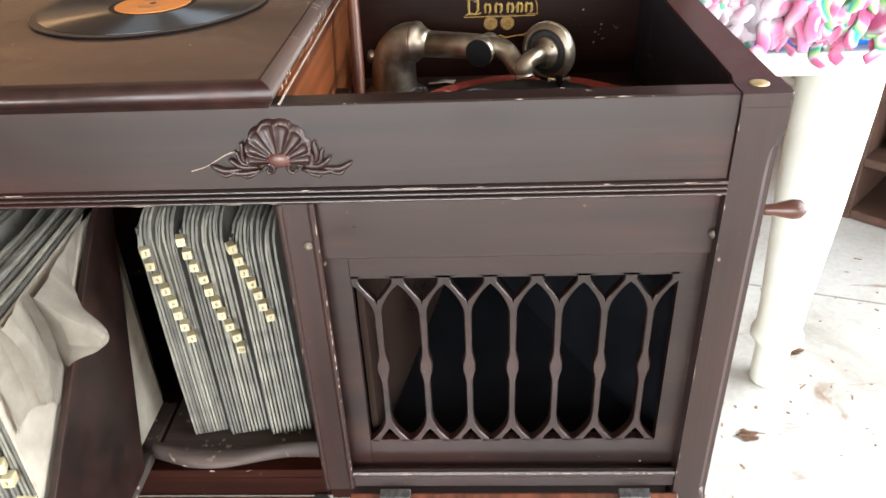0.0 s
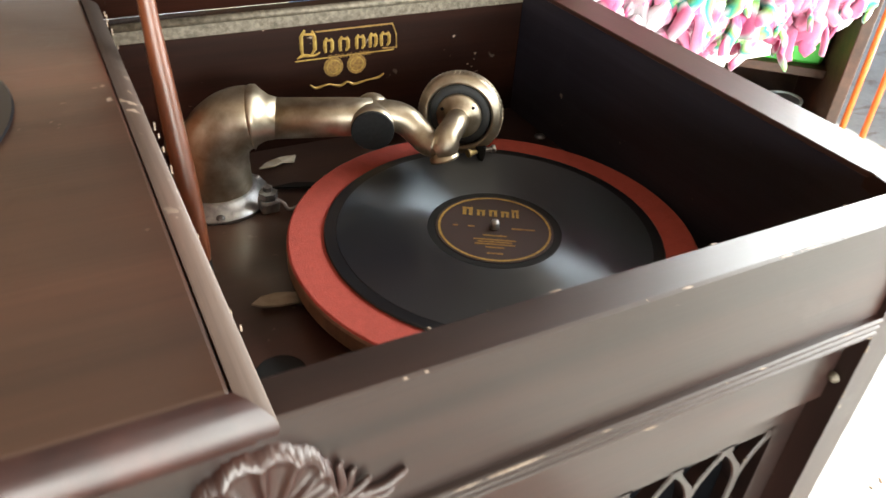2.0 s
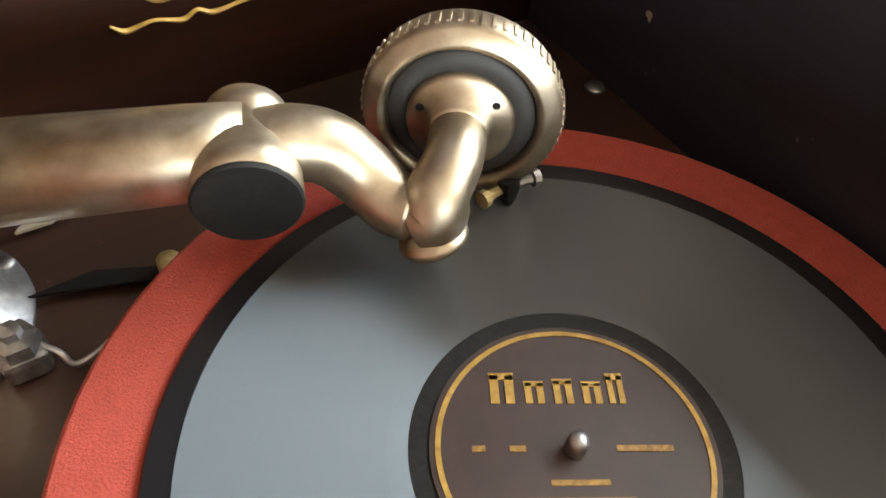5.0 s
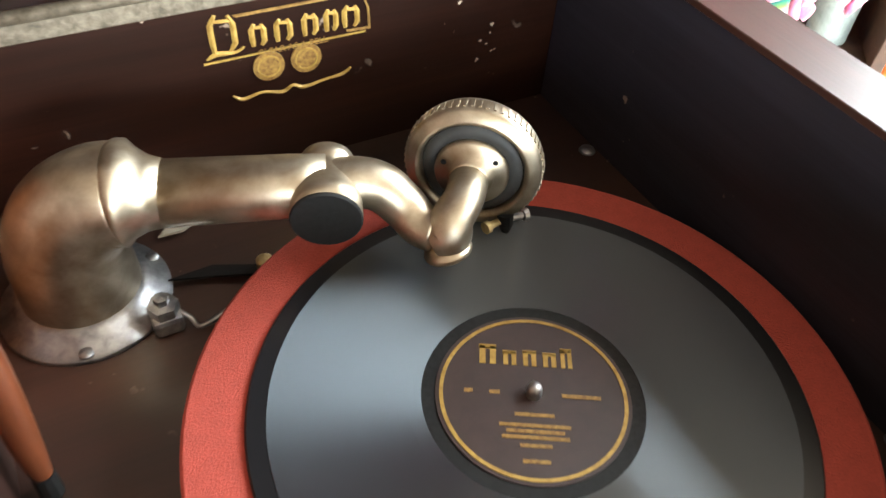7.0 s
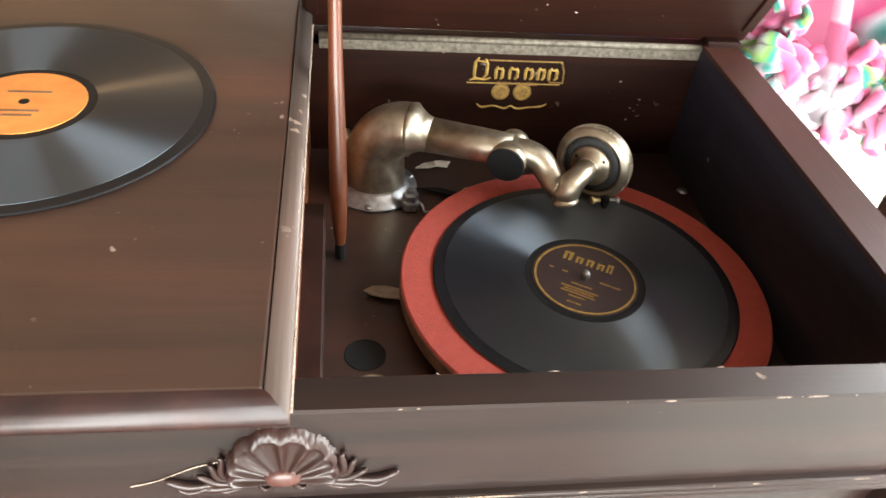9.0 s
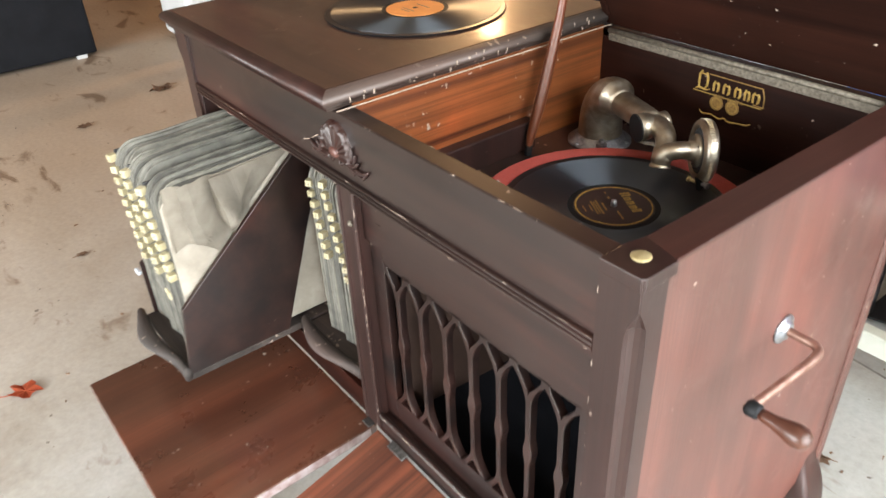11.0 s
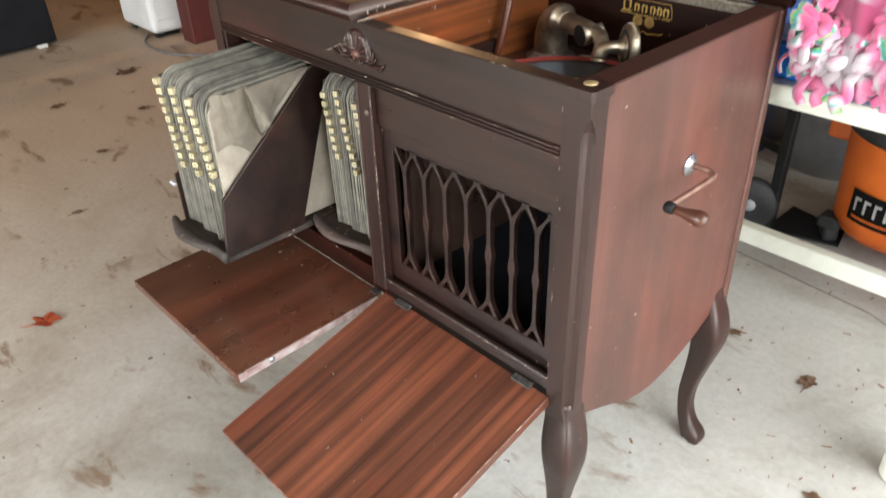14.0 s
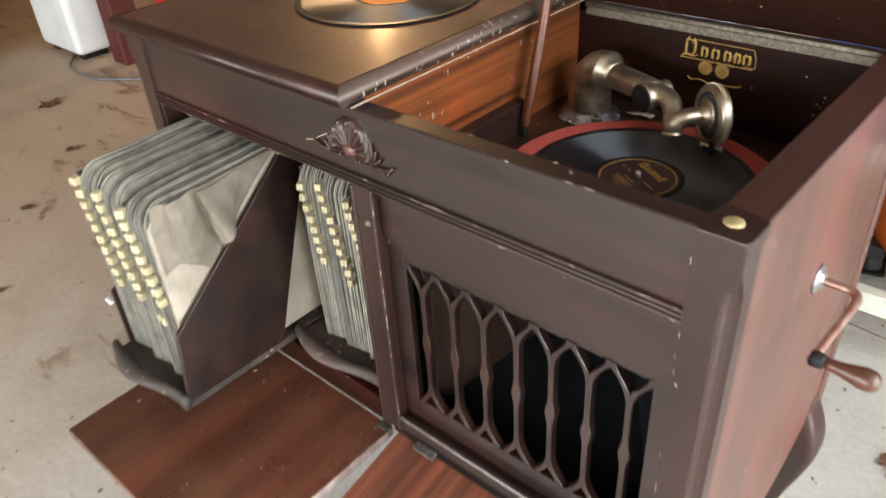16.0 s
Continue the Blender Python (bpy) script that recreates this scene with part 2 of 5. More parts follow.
def floor_material():
    m, n, l, b = nodes_of("stained_concrete", 0.6)
    v = mapped(n, l)
    cloud = noise_tex(n, l, v, 2.2, 10, 0.66, 0.6)
    grit = noise_tex(n, l, v, 60, 6, 0.7)
    mottle = noise_tex(n, l, mapped(n, l, (0.7, 1.6, 1), (0, 0, 0.5)), 2.1, 6, 0.6, 0.6)
    rust = noise_tex(n, l, mapped(n, l, (1, 2.2, 1), (0, 0, 0.8)), 3.2, 5, 0.6, 1.0)
    base = ramp(n, l, cloud, [(0.3, (0.24, 0.215, 0.175)), (0.46, (0.38, 0.36, 0.315)), (0.62, (0.46, 0.445, 0.405)), (0.75, (0.52, 0.51, 0.475))])
    # browner away from the open door: dim warm bulb light put into the colour
    sep = n.new("ShaderNodeSeparateXYZ")
    l.new(v, sep.inputs[0])
    far = n.new("ShaderNodeMapRange")
    far.inputs["From Min"].default_value, far.inputs["From Max"].default_value = -0.6, -2.6
    far.inputs["To Max"].default_value = 0.85
    l.new(sep.outputs[0], far.inputs["Value"])
    base = mix(n, l, far.outputs[0], base, mix(n, l, mottle, (0.34, 0.23, 0.145), (0.5, 0.375, 0.26)))
    base = mix(n, l, ramp(n, l, rust, [(0.6, (0.0,)), (0.68, (0.8,))]), base, (0.16, 0.09, 0.045))
    base = mix(n, l, 0.35, base, ramp(n, l, grit, [(0.3, (0.55,)), (0.6, (1.0,))]), "MULTIPLY")
    speck = noise_tex(n, l, v, 38, 2, 0.5)
    base = mix(n, l, ramp(n, l, speck, [(0.72, (0.0,)), (0.75, (0.8,))]), base, (0.1, 0.075, 0.05))
    l.new(base, b.inputs["Base Color"])
    to_rough(n, l, b, cloud, 0.45, 0.75)
    bump(n, l, b, grit, 0.15, 0.002)
    return m


def record_material():
    m, n, l, b = nodes_of("shellac_grooves", 0.38)
    v = mapped(n, l)
    f = noise_tex(n, l, v, 25, 5, 0.6)
    l.new(ramp(n, l, f, [(0.3, (0.003, 0.0045, 0.007)), (0.7, (0.006, 0.008, 0.0115))]), b.inputs["Base Color"])
    b.inputs["Anisotropic"].default_value, b.inputs["Anisotropic Rotation"].default_value = 1.0, 0.25
    b.inputs["Specular IOR Level"].default_value, b.inputs["IOR"].default_value = 1.0, 1.72
    b.inputs["Specular Tint"].default_value = (0.84, 0.93, 1.0, 1)
    to_rough(n, l, b, f, 0.36, 0.44)
    t = n.new("ShaderNodeTangent")
    t.direction_type, t.axis = "RADIAL", "Z"
    l.new(t.outputs[0], b.inputs["Tangent"])
    return m


def fleece_material(name, plain_pink=False):
    m, n, l, b = nodes_of(name, 0.95)
    place, add = n.new("ShaderNodeObjectInfo"), n.new("ShaderNodeVectorMath")
    l.new(mapped(n, l), add.inputs[0])
    l.new(place.outputs["Location"], add.inputs[1])
    v = add.outputs["Vector"]
    if plain_pink:
        c = ramp(n, l, noise_tex(n, l, v, 5, 3), [(0.3, (0.6, 0.15, 0.26)), (0.7, (0.7, 0.24, 0.36))])
    else:
        # paisley: rings of colour round warped cells
        warp = n.new("ShaderNodeTexNoise")
        warp.inputs["Scale"].default_value, warp.inputs["Detail"].default_value = 7, 1
        l.new(v, warp.inputs["Vector"])
        vo = n.new("ShaderNodeTexVoronoi")
        vo.feature, vo.inputs["Scale"].default_value = "F1", 13
        l.new(mix(n, l, 0.14, v, warp.outputs["Color"]), vo.inputs["Vector"])
        c = ramp(n, l, vo.outputs["Distance"], [(0.0, (0.5, 0.04, 0.15)), (0.2, (0.56, 0.12, 0.24)), (0.27, (0.6, 0.56, 0.56)), (0.36, (0.26, 0.5, 0.1)), (0.44, (0.01, 0.3, 0.25)), (0.5, (0.58, 0.54, 0.55)), (0.57, (0.56, 0.08, 0.2)), (0.74, (0.58, 0.22, 0.33)), (0.86, (0.6, 0.52, 0.54))])
        vo.inputs["Randomness"].default_value = 1.0
        big = noise_tex(n, l, v, 4.5, 2, 0.5, 0.8)
        c = mix(n, l, ramp(n, l, big, [(0.6, (0.0,)), (0.63, (0.9,))]), c, (0.55, 0.08, 0.19))
    c = mix(n, l, 1.0, c, (0.8, 0.8, 0.8), "MULTIPLY")
    l.new(c, b.inputs["Base Color"])
    b.inputs["Sheen Weight"].default_value = 0.3
    bump(n, l, b, noise_tex(n, l, v, 500, 3), 0.4, 0.002)
    return m


def glass_bag_material():
    m, n, l, b = nodes_of("clear_polythene", 0.12)
    b.inputs["Base Color"].default_value = (0.9, 0.9, 0.9, 1)
    b.inputs["Transmission Weight"].default_value, b.inputs["IOR"].default_value = 0.8, 1.2
    return m


M_FLOOR, M_REC, M_FLEECE, M_BAG = floor_material(), record_material(), fleece_material("printed_fleece"), glass_bag_material()
M_PINK = fleece_material("plain_pink_fleece", True)

# ---- mesh tools ----


def thing(name, at, label, category, group="", kind=""):
    e = new(name)
    e.empty_display_size = 0.05
    e.location = at
    return tagged(e, label, category, group, kind)


def base_of(parent):
    """Undoes the place of a thing, so that its parts can be given in world metres."""
    return Matrix.Translation(-parent.location) if parent.parent is None else Matrix()


def part(name, bm, material, parent=None, label="", smooth=False):
    """Links a bmesh, given in world metres, as one mesh object under a thing or a part."""
    me = bpy.data.meshes.new(name)
    if smooth:
        for f in bm.faces:
            f.smooth = True
    bm.normal_update()
    bm.to_mesh(me)
    bm.free()
    for mt in material if isinstance(material, (list, tuple)) else (material,):
        me.materials.append(mt)
    ob = new(name, me)
    if parent:
        ob.parent = parent
        ob.matrix_parent_inverse = base_of(parent)
    return tagged(ob, label)


def solo(name, bm, material, label, category, group="", kind="", smooth=False):
    return tagged(part(name, bm, material, None, "", smooth), label, category, group, kind)


def box(lo, hi, bevel=0.0, bm=None, m=None, seg=1):
    bm2 = bmesh.new()
    bmesh.ops.create_cube(bm2, size=1)
    c, s = [(a + b) / 2 for a, b in zip(lo, hi)], [b - a for a, b in zip(lo, hi)]
    for v in bm2.verts:
        v.co = Vector([v.co[i] * s[i] + c[i] for i in range(3)])
    if bevel:
        bmesh.ops.bevel(bm2, geom=bm2.edges[:], offset=bevel, segments=seg, affect="EDGES", profile=0.5)
    if m is not None:
        bm2.transform(m)
    return join(bm, bm2)


def join(bm, other):
    if bm is None:
        return other
    vs = [bm.verts.new(v.co) for v in other.verts]
    other.verts.index_update()
    for f in other.faces:
        try:
            g = bm.faces.new([vs[v.index] for v in f.verts])
            g.material_index, g.smooth = f.material_index, f.smooth
        except ValueError:
            pass
    other.free()
    return bm


def lathe(profile, m=None, steps=32, bm=None, close=True):
    """Turns (radius, height) pairs about z."""
    b = bmesh.new()
    rings = []
    for r, z in profile:
        if r < 1e-6:
            rings.append([b.verts.new((0, 0, z))])
        else:
            rings.append([b.verts.new((r * math.cos(2 * math.pi * k / steps), r * math.sin(2 * math.pi * k / steps), z)) for k in range(steps)])
    for p, q in zip(rings, rings[1:]):
        for k in range(steps):
            a, c = (k, (k + 1) % steps)
            vs = [p[a % len(p)], p[c % len(p)], q[c % len(q)], q[a % len(q)]]
            vs = list(dict.fromkeys(vs))
            if len(vs) > 2:
                b.faces.new(vs)
    if close:
        for r in (rings[0], rings[-1]):
            if len(r) > 1:
                b.faces.new(r)
    bmesh.ops.recalc_face_normals(b, faces=b.faces[:])
    if m is not None:
        b.transform(m)
    return join(bm, b)


def spin_to(at, axis):
    """A matrix that takes local z to the axis, at a place."""
    return Matrix.Translation(at) @ Vector(axis).to_track_quat("Z", "Y").to_matrix().to_4x4()


def smooth_path(pts, n=8):
    """Catmull-Rom through the points; extra columns glide along."""
    p = [np.array(q, float) for q in pts]
    p = [2 * p[0] - p[1], *p, 2 * p[-1] - p[-2]]
    out = []
    for i in range(1, len(p) - 2):
        for k in range(n):
            t = k / n
            a, b, c, d = p[i - 1], p[i], p[i + 1], p[i + 2]
            out.append(0.5 * (2 * b + (c - a) * t + (2 * a - 5 * b + 4 * c - d) * t * t + (3 * b - a - 3 * c + d) * t ** 3))
    out.append(p[-2])
    return out


def tube(pts, steps=16, bm=None, square=False, cap=True, flat=1.0):
    """Sweeps rows of (x, y, z, radius)."""
    b = bmesh.new()
    rings, up = [], None
    P = [Vector(q[:3]) for q in pts]
    for i, q in enumerate(pts):
        d = (P[min(i + 1, len(P) - 1)] - P[max(i - 1, 0)]).normalized()
        if up is None:
            up = Vector((0, 0, 1)) if abs(d.z) < 0.9 else Vector((0, 1, 0))
        s = d.cross(up).normalized()
        up = s.cross(d).normalized()
        ring = []
        for k in range(steps):
            a = 2 * math.pi * (k + 0.5) / steps
            ca, sa = math.cos(a), math.sin(a)
            if square:
                e = 0.35
                ca, sa = math.copysign(abs(ca) ** e, ca), math.copysign(abs(sa) ** e, sa)
            ring.append(b.verts.new(P[i] + (s * ca + up * sa * flat) * q[3]))
        rings.append(ring)
    for p, q in zip(rings, rings[1:]):
        for k in range(steps):
            b.faces.new((p[k], p[(k + 1) % steps], q[(k + 1) % steps], q[k]))
    if cap:
        b.faces.new(rings[0]), b.faces.new(rings[-1])
    bmesh.ops.recalc_face_normals(b, faces=b.faces[:])
    return join(bm, b)


def slab(outline, axis, lo, hi, bm=None, bevel=0.0, m=None):
    """A flat outline of (u, v) pairs pushed from lo to hi along an axis."""
    b = bmesh.new()
    put = {"x": lambda u, v, w: (w, u, v), "y": lambda u, v, w: (u, w, v), "z": lambda u, v, w: (u, v, w)}[axis]
    A = [b.verts.new(put(u, v, lo)) for u, v in outline]
    B = [b.verts.new(put(u, v, hi)) for u, v in outline]
    b.faces.new(A), b.faces.new(B)
    k = len(A)
    for i in range(k):
        b.faces.new((A[i], A[(i + 1) % k], B[(i + 1) % k], B[i]))
    bmesh.ops.recalc_face_normals(b, faces=b.faces[:])
    if bevel:
        ring = [e for e in b.edges if all(v in A for v in e.verts) or all(v in B for v in e.verts)]
        bmesh.ops.bevel(b, geom=ring, offset=bevel, segments=2, affect="EDGES", profile=0.6)
    if m is not None:
        b.transform(m)
    return join(bm, b)


def ribbon(pts, y0, y1, bm=None):
    """A flat bar in the xz plane: rows of (x, z, half width), y0 to y1 deep."""
    L, R = [], []
    for i, (x, z, h) in enumerate(pts):
        a, c = pts[max(i - 1, 0)], pts[min(i + 1, len(pts) - 1)]
        d = Vector((c[0] - a[0], c[1] - a[1])).normalized()
        L.append((x - d.y * h, z + d.x * h)), R.append((x + d.y * h, z - d.x * h))
    b = bmesh.new()
    q = [[b.verts.new((u, y, v)) for u, v in s] for y in (y0, y1) for s in (L, R)]
    for i in range(len(pts) - 1):
        b.faces.new((q[0][i], q[0][i + 1], q[1][i + 1], q[1][i]))
        b.faces.new((q[2][i], q[3][i], q[3][i + 1], q[2][i + 1]))
        b.faces.new((q[0][i], q[2][i], q[2][i + 1], q[0][i + 1]))
        b.faces.new((q[1][i], q[1][i + 1], q[3][i + 1], q[3][i]))
    for i in (0, -1):
        b.faces.new((q[0][i], q[1][i], q[3][i], q[2][i]))
    bmesh.ops.recalc_face_normals(b, faces=b.faces[:])
    edges = [e for e in b.edges if len(e.link_faces) == 2 and e.calc_face_angle(0) > 1.0 and abs(e.verts[0].co.y - y0) < 1e-5 and abs(e.verts[1].co.y - y0) < 1e-5]
    if edges:
        bmesh.ops.bevel(b, geom=edges, offset=0.0012, segments=1, affect="EDGES")
    return join(bm, b)


def ball(at, r, scale=(1, 1, 1), bm=None, sub=2, m=None):
    b = bmesh.new()
    bmesh.ops.create_icosphere(b, subdivisions=sub, radius=r)
    b.transform(Matrix.Translation(at) @ (m or Matrix()) @ Matrix.Diagonal((*scale, 1)))
    for f in b.faces:
        f.smooth = True
    return join(bm, b)


def writing(text, size, m, material, parent, extrude=0.0002):
    """Letters in the built-in font, under a thing or part."""
    c = bpy.data.curves.new("lettering", "FONT")
    c.body, c.size, c.extrude, c.align_x, c.align_y = text, size, extrude, "CENTER", "CENTER"
    c.materials.append(material)
    ob = new("lettering", c)
    ob.parent = parent
    ob.matrix_parent_inverse = base_of(parent)
    ob.matrix_basis = m
    return ob

# ---- the garage ----
H = 0.867


def structure(name, bm, mat, label):
    return solo(name, bm, mat, label, name.split("_")[0], kind="structure")


structure("floor", box((-7, -4.6, -0.12), (1.9, 4.6, 0)), M_FLOOR, "stained pale concrete garage floor with dirt")
structure("ceiling", box((-7, -4.6, 2.9), (1.9, 4.6, 3.0)), M_CEIL, "plain brown garage ceiling boards")
structure("wall_north", box((-7, 4.45, 0), (1.9, 4.6, 2.9)), M_WALL, "tan board garage wall")
structure("wall_west", box((-7.15, -4.6, 0), (-7, 4.6, 2.9)), M_WALL, "tan board garage wall")
# unseen opening, cut to match the added front lamp
bm = box((-7, -4.75, 0), (-2.75, -4.6, 2.9))
for lo, hi in (((1.55, -4.75, 0), (1.9, -4.6, 2.9)), ((-2.75, -4.75, 2.25), (1.55, -4.6, 2.9)), ((-2.75, -4.75, 0), (1.55, -4.6, 0.35))):
    box(lo, hi, bm=bm)
structure("wall_south", bm, M_WALL, "tan board garage wall with an added opening for the front fill")
bm = box((1.9, -4.6, 0), (2.05, -1.5, 2.9))
for lo, hi in (((1.9, 1.9, 0), (2.05, 4.6, 2.9)), ((1.9, -1.5, 2.7), (2.05, 1.9, 2.9))):
    box(lo, hi, bm=bm)
structure("wall_east", bm, M_WALL, "tan board garage wall round an open door")
structure("ground", box((1.9, -40, -0.2), (60, 40, -0.12)), M_FLOOR, "pale concrete drive outside the open door")


def warm_bulb():
    m, n, l, b = nodes_of("glowing_bulb")
    b.inputs["Emission Color"].default_value, b.inputs["Emission Strength"].default_value = (1, 0.55, 0.2, 1), 60
    t = thing("hanging_bulb", (-3.6, 3.0, 2.9), "bare warm bulb hanging from the ceiling", "lamp")
    part("cord", tube([(-3.6, 3.0, 2.9, 0.004), (-3.6, 3.0, 2.14, 0.004)], 6), M_BLACK, t)
    part("socket", lathe([(0.018, 0), (0.018, 0.05)], Matrix.Translation((-3.6, 3.0, 2.1)), 16), M_BLACK, t)
    part("bulb", ball((-3.6, 3.0, 2.06), 0.035), m, t, "glowing warm bulb")
    d = bpy.data.lights.new("bulb_light", "POINT")
    d.energy, d.color, d.shadow_soft_size = 55, (1, 0.58, 0.27), 0.05
    tagged(new("bulb_light", d), kind="structure").location = (-3.6, 3.0, 2.0)


warm_bulb()

# ---- the phonograph cabinet ----
cab = thing("phonograph_cabinet", (-0.45, 0.23, 0), "dark mahogany console phonograph cabinet with open doors and lid", "phonograph")
XL, YB = -0.9, 0.465


def side_outline():
    """The serpentine lower edge of a side, front to back, then the straight top."""
    low = smooth_path([(0.012, 0.352), (0.05, 0.335), (0.1, 0.314), (0.165, 0.282), (0.23, 0.27), (0.3, 0.28), (0.36, 0.3), (0.41, 0.325), (0.455, 0.345)], 4)
    return [tuple(q) for q in low] + [(0.455, H), (0.012, H)]


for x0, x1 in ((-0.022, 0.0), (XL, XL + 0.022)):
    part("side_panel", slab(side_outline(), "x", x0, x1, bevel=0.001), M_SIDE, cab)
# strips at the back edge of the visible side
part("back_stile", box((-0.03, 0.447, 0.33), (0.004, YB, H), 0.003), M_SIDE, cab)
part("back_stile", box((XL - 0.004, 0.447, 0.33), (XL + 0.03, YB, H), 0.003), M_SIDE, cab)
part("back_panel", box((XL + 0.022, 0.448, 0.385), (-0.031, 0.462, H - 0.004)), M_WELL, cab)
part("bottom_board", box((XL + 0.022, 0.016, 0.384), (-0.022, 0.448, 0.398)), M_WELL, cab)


def corner_post(sign, x):
    """A front corner post with a hollowed, lamb's-tongue chamfer on its outer arris."""
    b = bmesh.new()
    rows = [(0.33, 0.0), (0.35, 0.006), (0.37, 0.0125), (0.80, 0.0125), (0.815, 0.011), (0.826, 0.006), (0.836, 0.001), (H - 0.002, 0.001), (H, 0.003)]
    rings = []
    for z, c in rows:
        pts = [(-0.04, 0.028), (-0.04, -0.004)]
        for k in range(5):
            a = k / 4 * math.pi / 2
            # hollow curve from the front face round to the side
            pts.append((0.002 - c + c * (1 - math.cos(a)), -0.004 + c * math.sin(a) * 1.0))
        pts.append((0.002, 0.028))
        rings.append([b.verts.new((x + sign * u, v, z)) for u, v in pts])
    k = len(rings[0])
    for p, q in zip(rings, rings[1:]):
        for i in range(k):
            b.faces.new((p[i], p[(i + 1) % k], q[(i + 1) % k], q[i]))
    b.faces.new(rings[0]), b.faces.new(rings[-1])
    bmesh.ops.recalc_face_normals(b, faces=b.faces[:])
    return b


part("corner_post", corner_post(1, 0.0), M_UP, cab)
part("corner_post", corner_post(-1, XL), M_UP, cab)


def moulding(x0, x1, z0, z1, y, depth):
    """A reeded bead, swept along x."""
    prof = []
    for k in range(25):
        t = k / 24
        prof.append((y - depth * (0.35 + 0.65 * abs(math.sin(t * math.pi * 3)) ** 0.6) if 0 < k < 24 else y, z0 + (z1 - z0) * t))
    b = bmesh.new()
    A = [b.verts.new((x0, u, v)) for u, v in prof]
    B = [b.verts.new((x1, u, v)) for u, v in prof]
    for i in range(len(A) - 1):
        b.faces.new((A[i], B[i], B[i + 1], A[i + 1]))
    b.faces.new(A), b.faces.new(B), b.faces.new((A[0], A[-1], B[-1], B[0]))
    bmesh.ops.recalc_face_normals(b, faces=b.faces[:])
    return b


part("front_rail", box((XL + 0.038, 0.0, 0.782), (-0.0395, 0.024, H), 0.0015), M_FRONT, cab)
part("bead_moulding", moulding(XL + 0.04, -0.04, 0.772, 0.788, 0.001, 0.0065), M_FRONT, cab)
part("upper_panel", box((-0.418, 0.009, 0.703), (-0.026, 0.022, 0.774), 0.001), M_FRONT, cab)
# divider between the record files and the grille
part("divider_stile", box((-0.446, -0.003, 0.385), (-0.418, 0.3, 0.773), 0.0015), M_UP, cab)
part("divider_bead", tube([(-0.4165, -0.001, 0.388, 0.0035), (-0.4165, -0.001, 0.772, 0.0035)], 10), M_UP, cab)
part("divider_bead", tube([(-0.4455, -0.003, 0.388, 0.003), (-0.4455, -0.003, 0.772, 0.003)], 10), M_UP, cab)
part("left_jamb", box((XL + 0.022, 0.0, 0.385), (XL + 0.045, 0.03, 0.773), 0.001), M_UP, cab)
part("bottom_rail", box((-0.418, 0.0, 0.386), (-0.03, 0.03, 0.404), 0.002), M_FRONT, cab)
part("bottom_rail", box((XL + 0.04, 0.016, 0.352), (-0.446, 0.034, 0.386), 0.001), M_WELL, cab)
part("bottom_rail", box((-0.446, 0.012, 0.352), (-0.03, 0.03, 0.3865), 0.001), M_WELL, cab)
part("sill_bead", tube([(-0.416, 0.001, 0.409, 0.0045), (-0.034, 0.001, 0.409, 0.0045)], 10), M_FRONT, cab)
part("ball_catch", lathe([(0.0044, 0), (0.0044, 0.0015), (0.003, 0.0022), (0.0026, 0.0036), (0.0, 0.0046)], spin_to((-0.424, -0.0035, 0.727), (0, -1, 0)), 16), M_BRASSDULL, cab, "small brass ball catch", True)
part("ball_catch", lathe([(0.0044, 0), (0.0044, 0.0015), (0.003, 0.0022), (0.0026, 0.0036), (0.0, 0.0046)], spin_to((-0.0415, 0.006, 0.727), (-1, 0, 0)), 16), M_BRASSDULL, cab, "small brass ball catch", True)
part("corner_button", lathe([(0.0085, 0), (0.0085, 0.0012), (0.007, 0.002), (0, 0.0024)], Matrix.Translation((-0.02, 0.02, H)), 20), M_BRASS, cab, "round brass lid rest", True)

rng = random.Random(31)


def wear(p, q, count, r=0.0006, owner=None):
    """Short pale scuffs along an edge."""
    p, q = Vector(p), Vector(q)
    b = None
    for k in range(count):
        a = rng.random()
        e = min(1.0, a + rng.uniform(0.004, 0.05) * rng.random())
        u, v = p.lerp(q, a), p.lerp(q, e)
        rr = r * rng.uniform(0.5, 1.1)
        b = tube([(*u, rr * 0.3), (*u.lerp(v, 0.3), rr), (*u.lerp(v, 0.7), rr * 0.8), (*v, rr * 0.2)], 5, b)
    tagged(part("worn_edge", b, M_PALE, owner or cab, "pale scuffs on a worn edge"), kind="stuff")


wear((-0.86, -0.0052, 0.7868), (-0.042, -0.0052, 0.7868), 16, 0.0005)
wear((-0.86, -0.0055, 0.7738), (-0.042, -0.0055, 0.7738), 12, 0.0005)
wear((-0.43, 0.0005, H - 0.0006), (-0.045, 0.0005, H - 0.0006), 9, 0.0005)
wear((-0.43, 0.0235, H - 0.0004), (-0.045, 0.0235, H - 0.0004), 7, 0.0006)
wear((-0.414, -0.0035, 0.41), (-0.414, -0.0035, 0.77), 20, 0.0007)
wear((-0.446, -0.0055, 0.39), (-0.446, -0.0055, 0.77), 16, 0.0006)
wear((-0.41, -0.003, 0.4115), (-0.04, -0.003, 0.4115), 22, 0.0006)
wear((-0.0395, -0.0042, 0.4), (-0.0395, -0.0042, 0.86), 10, 0.0005)

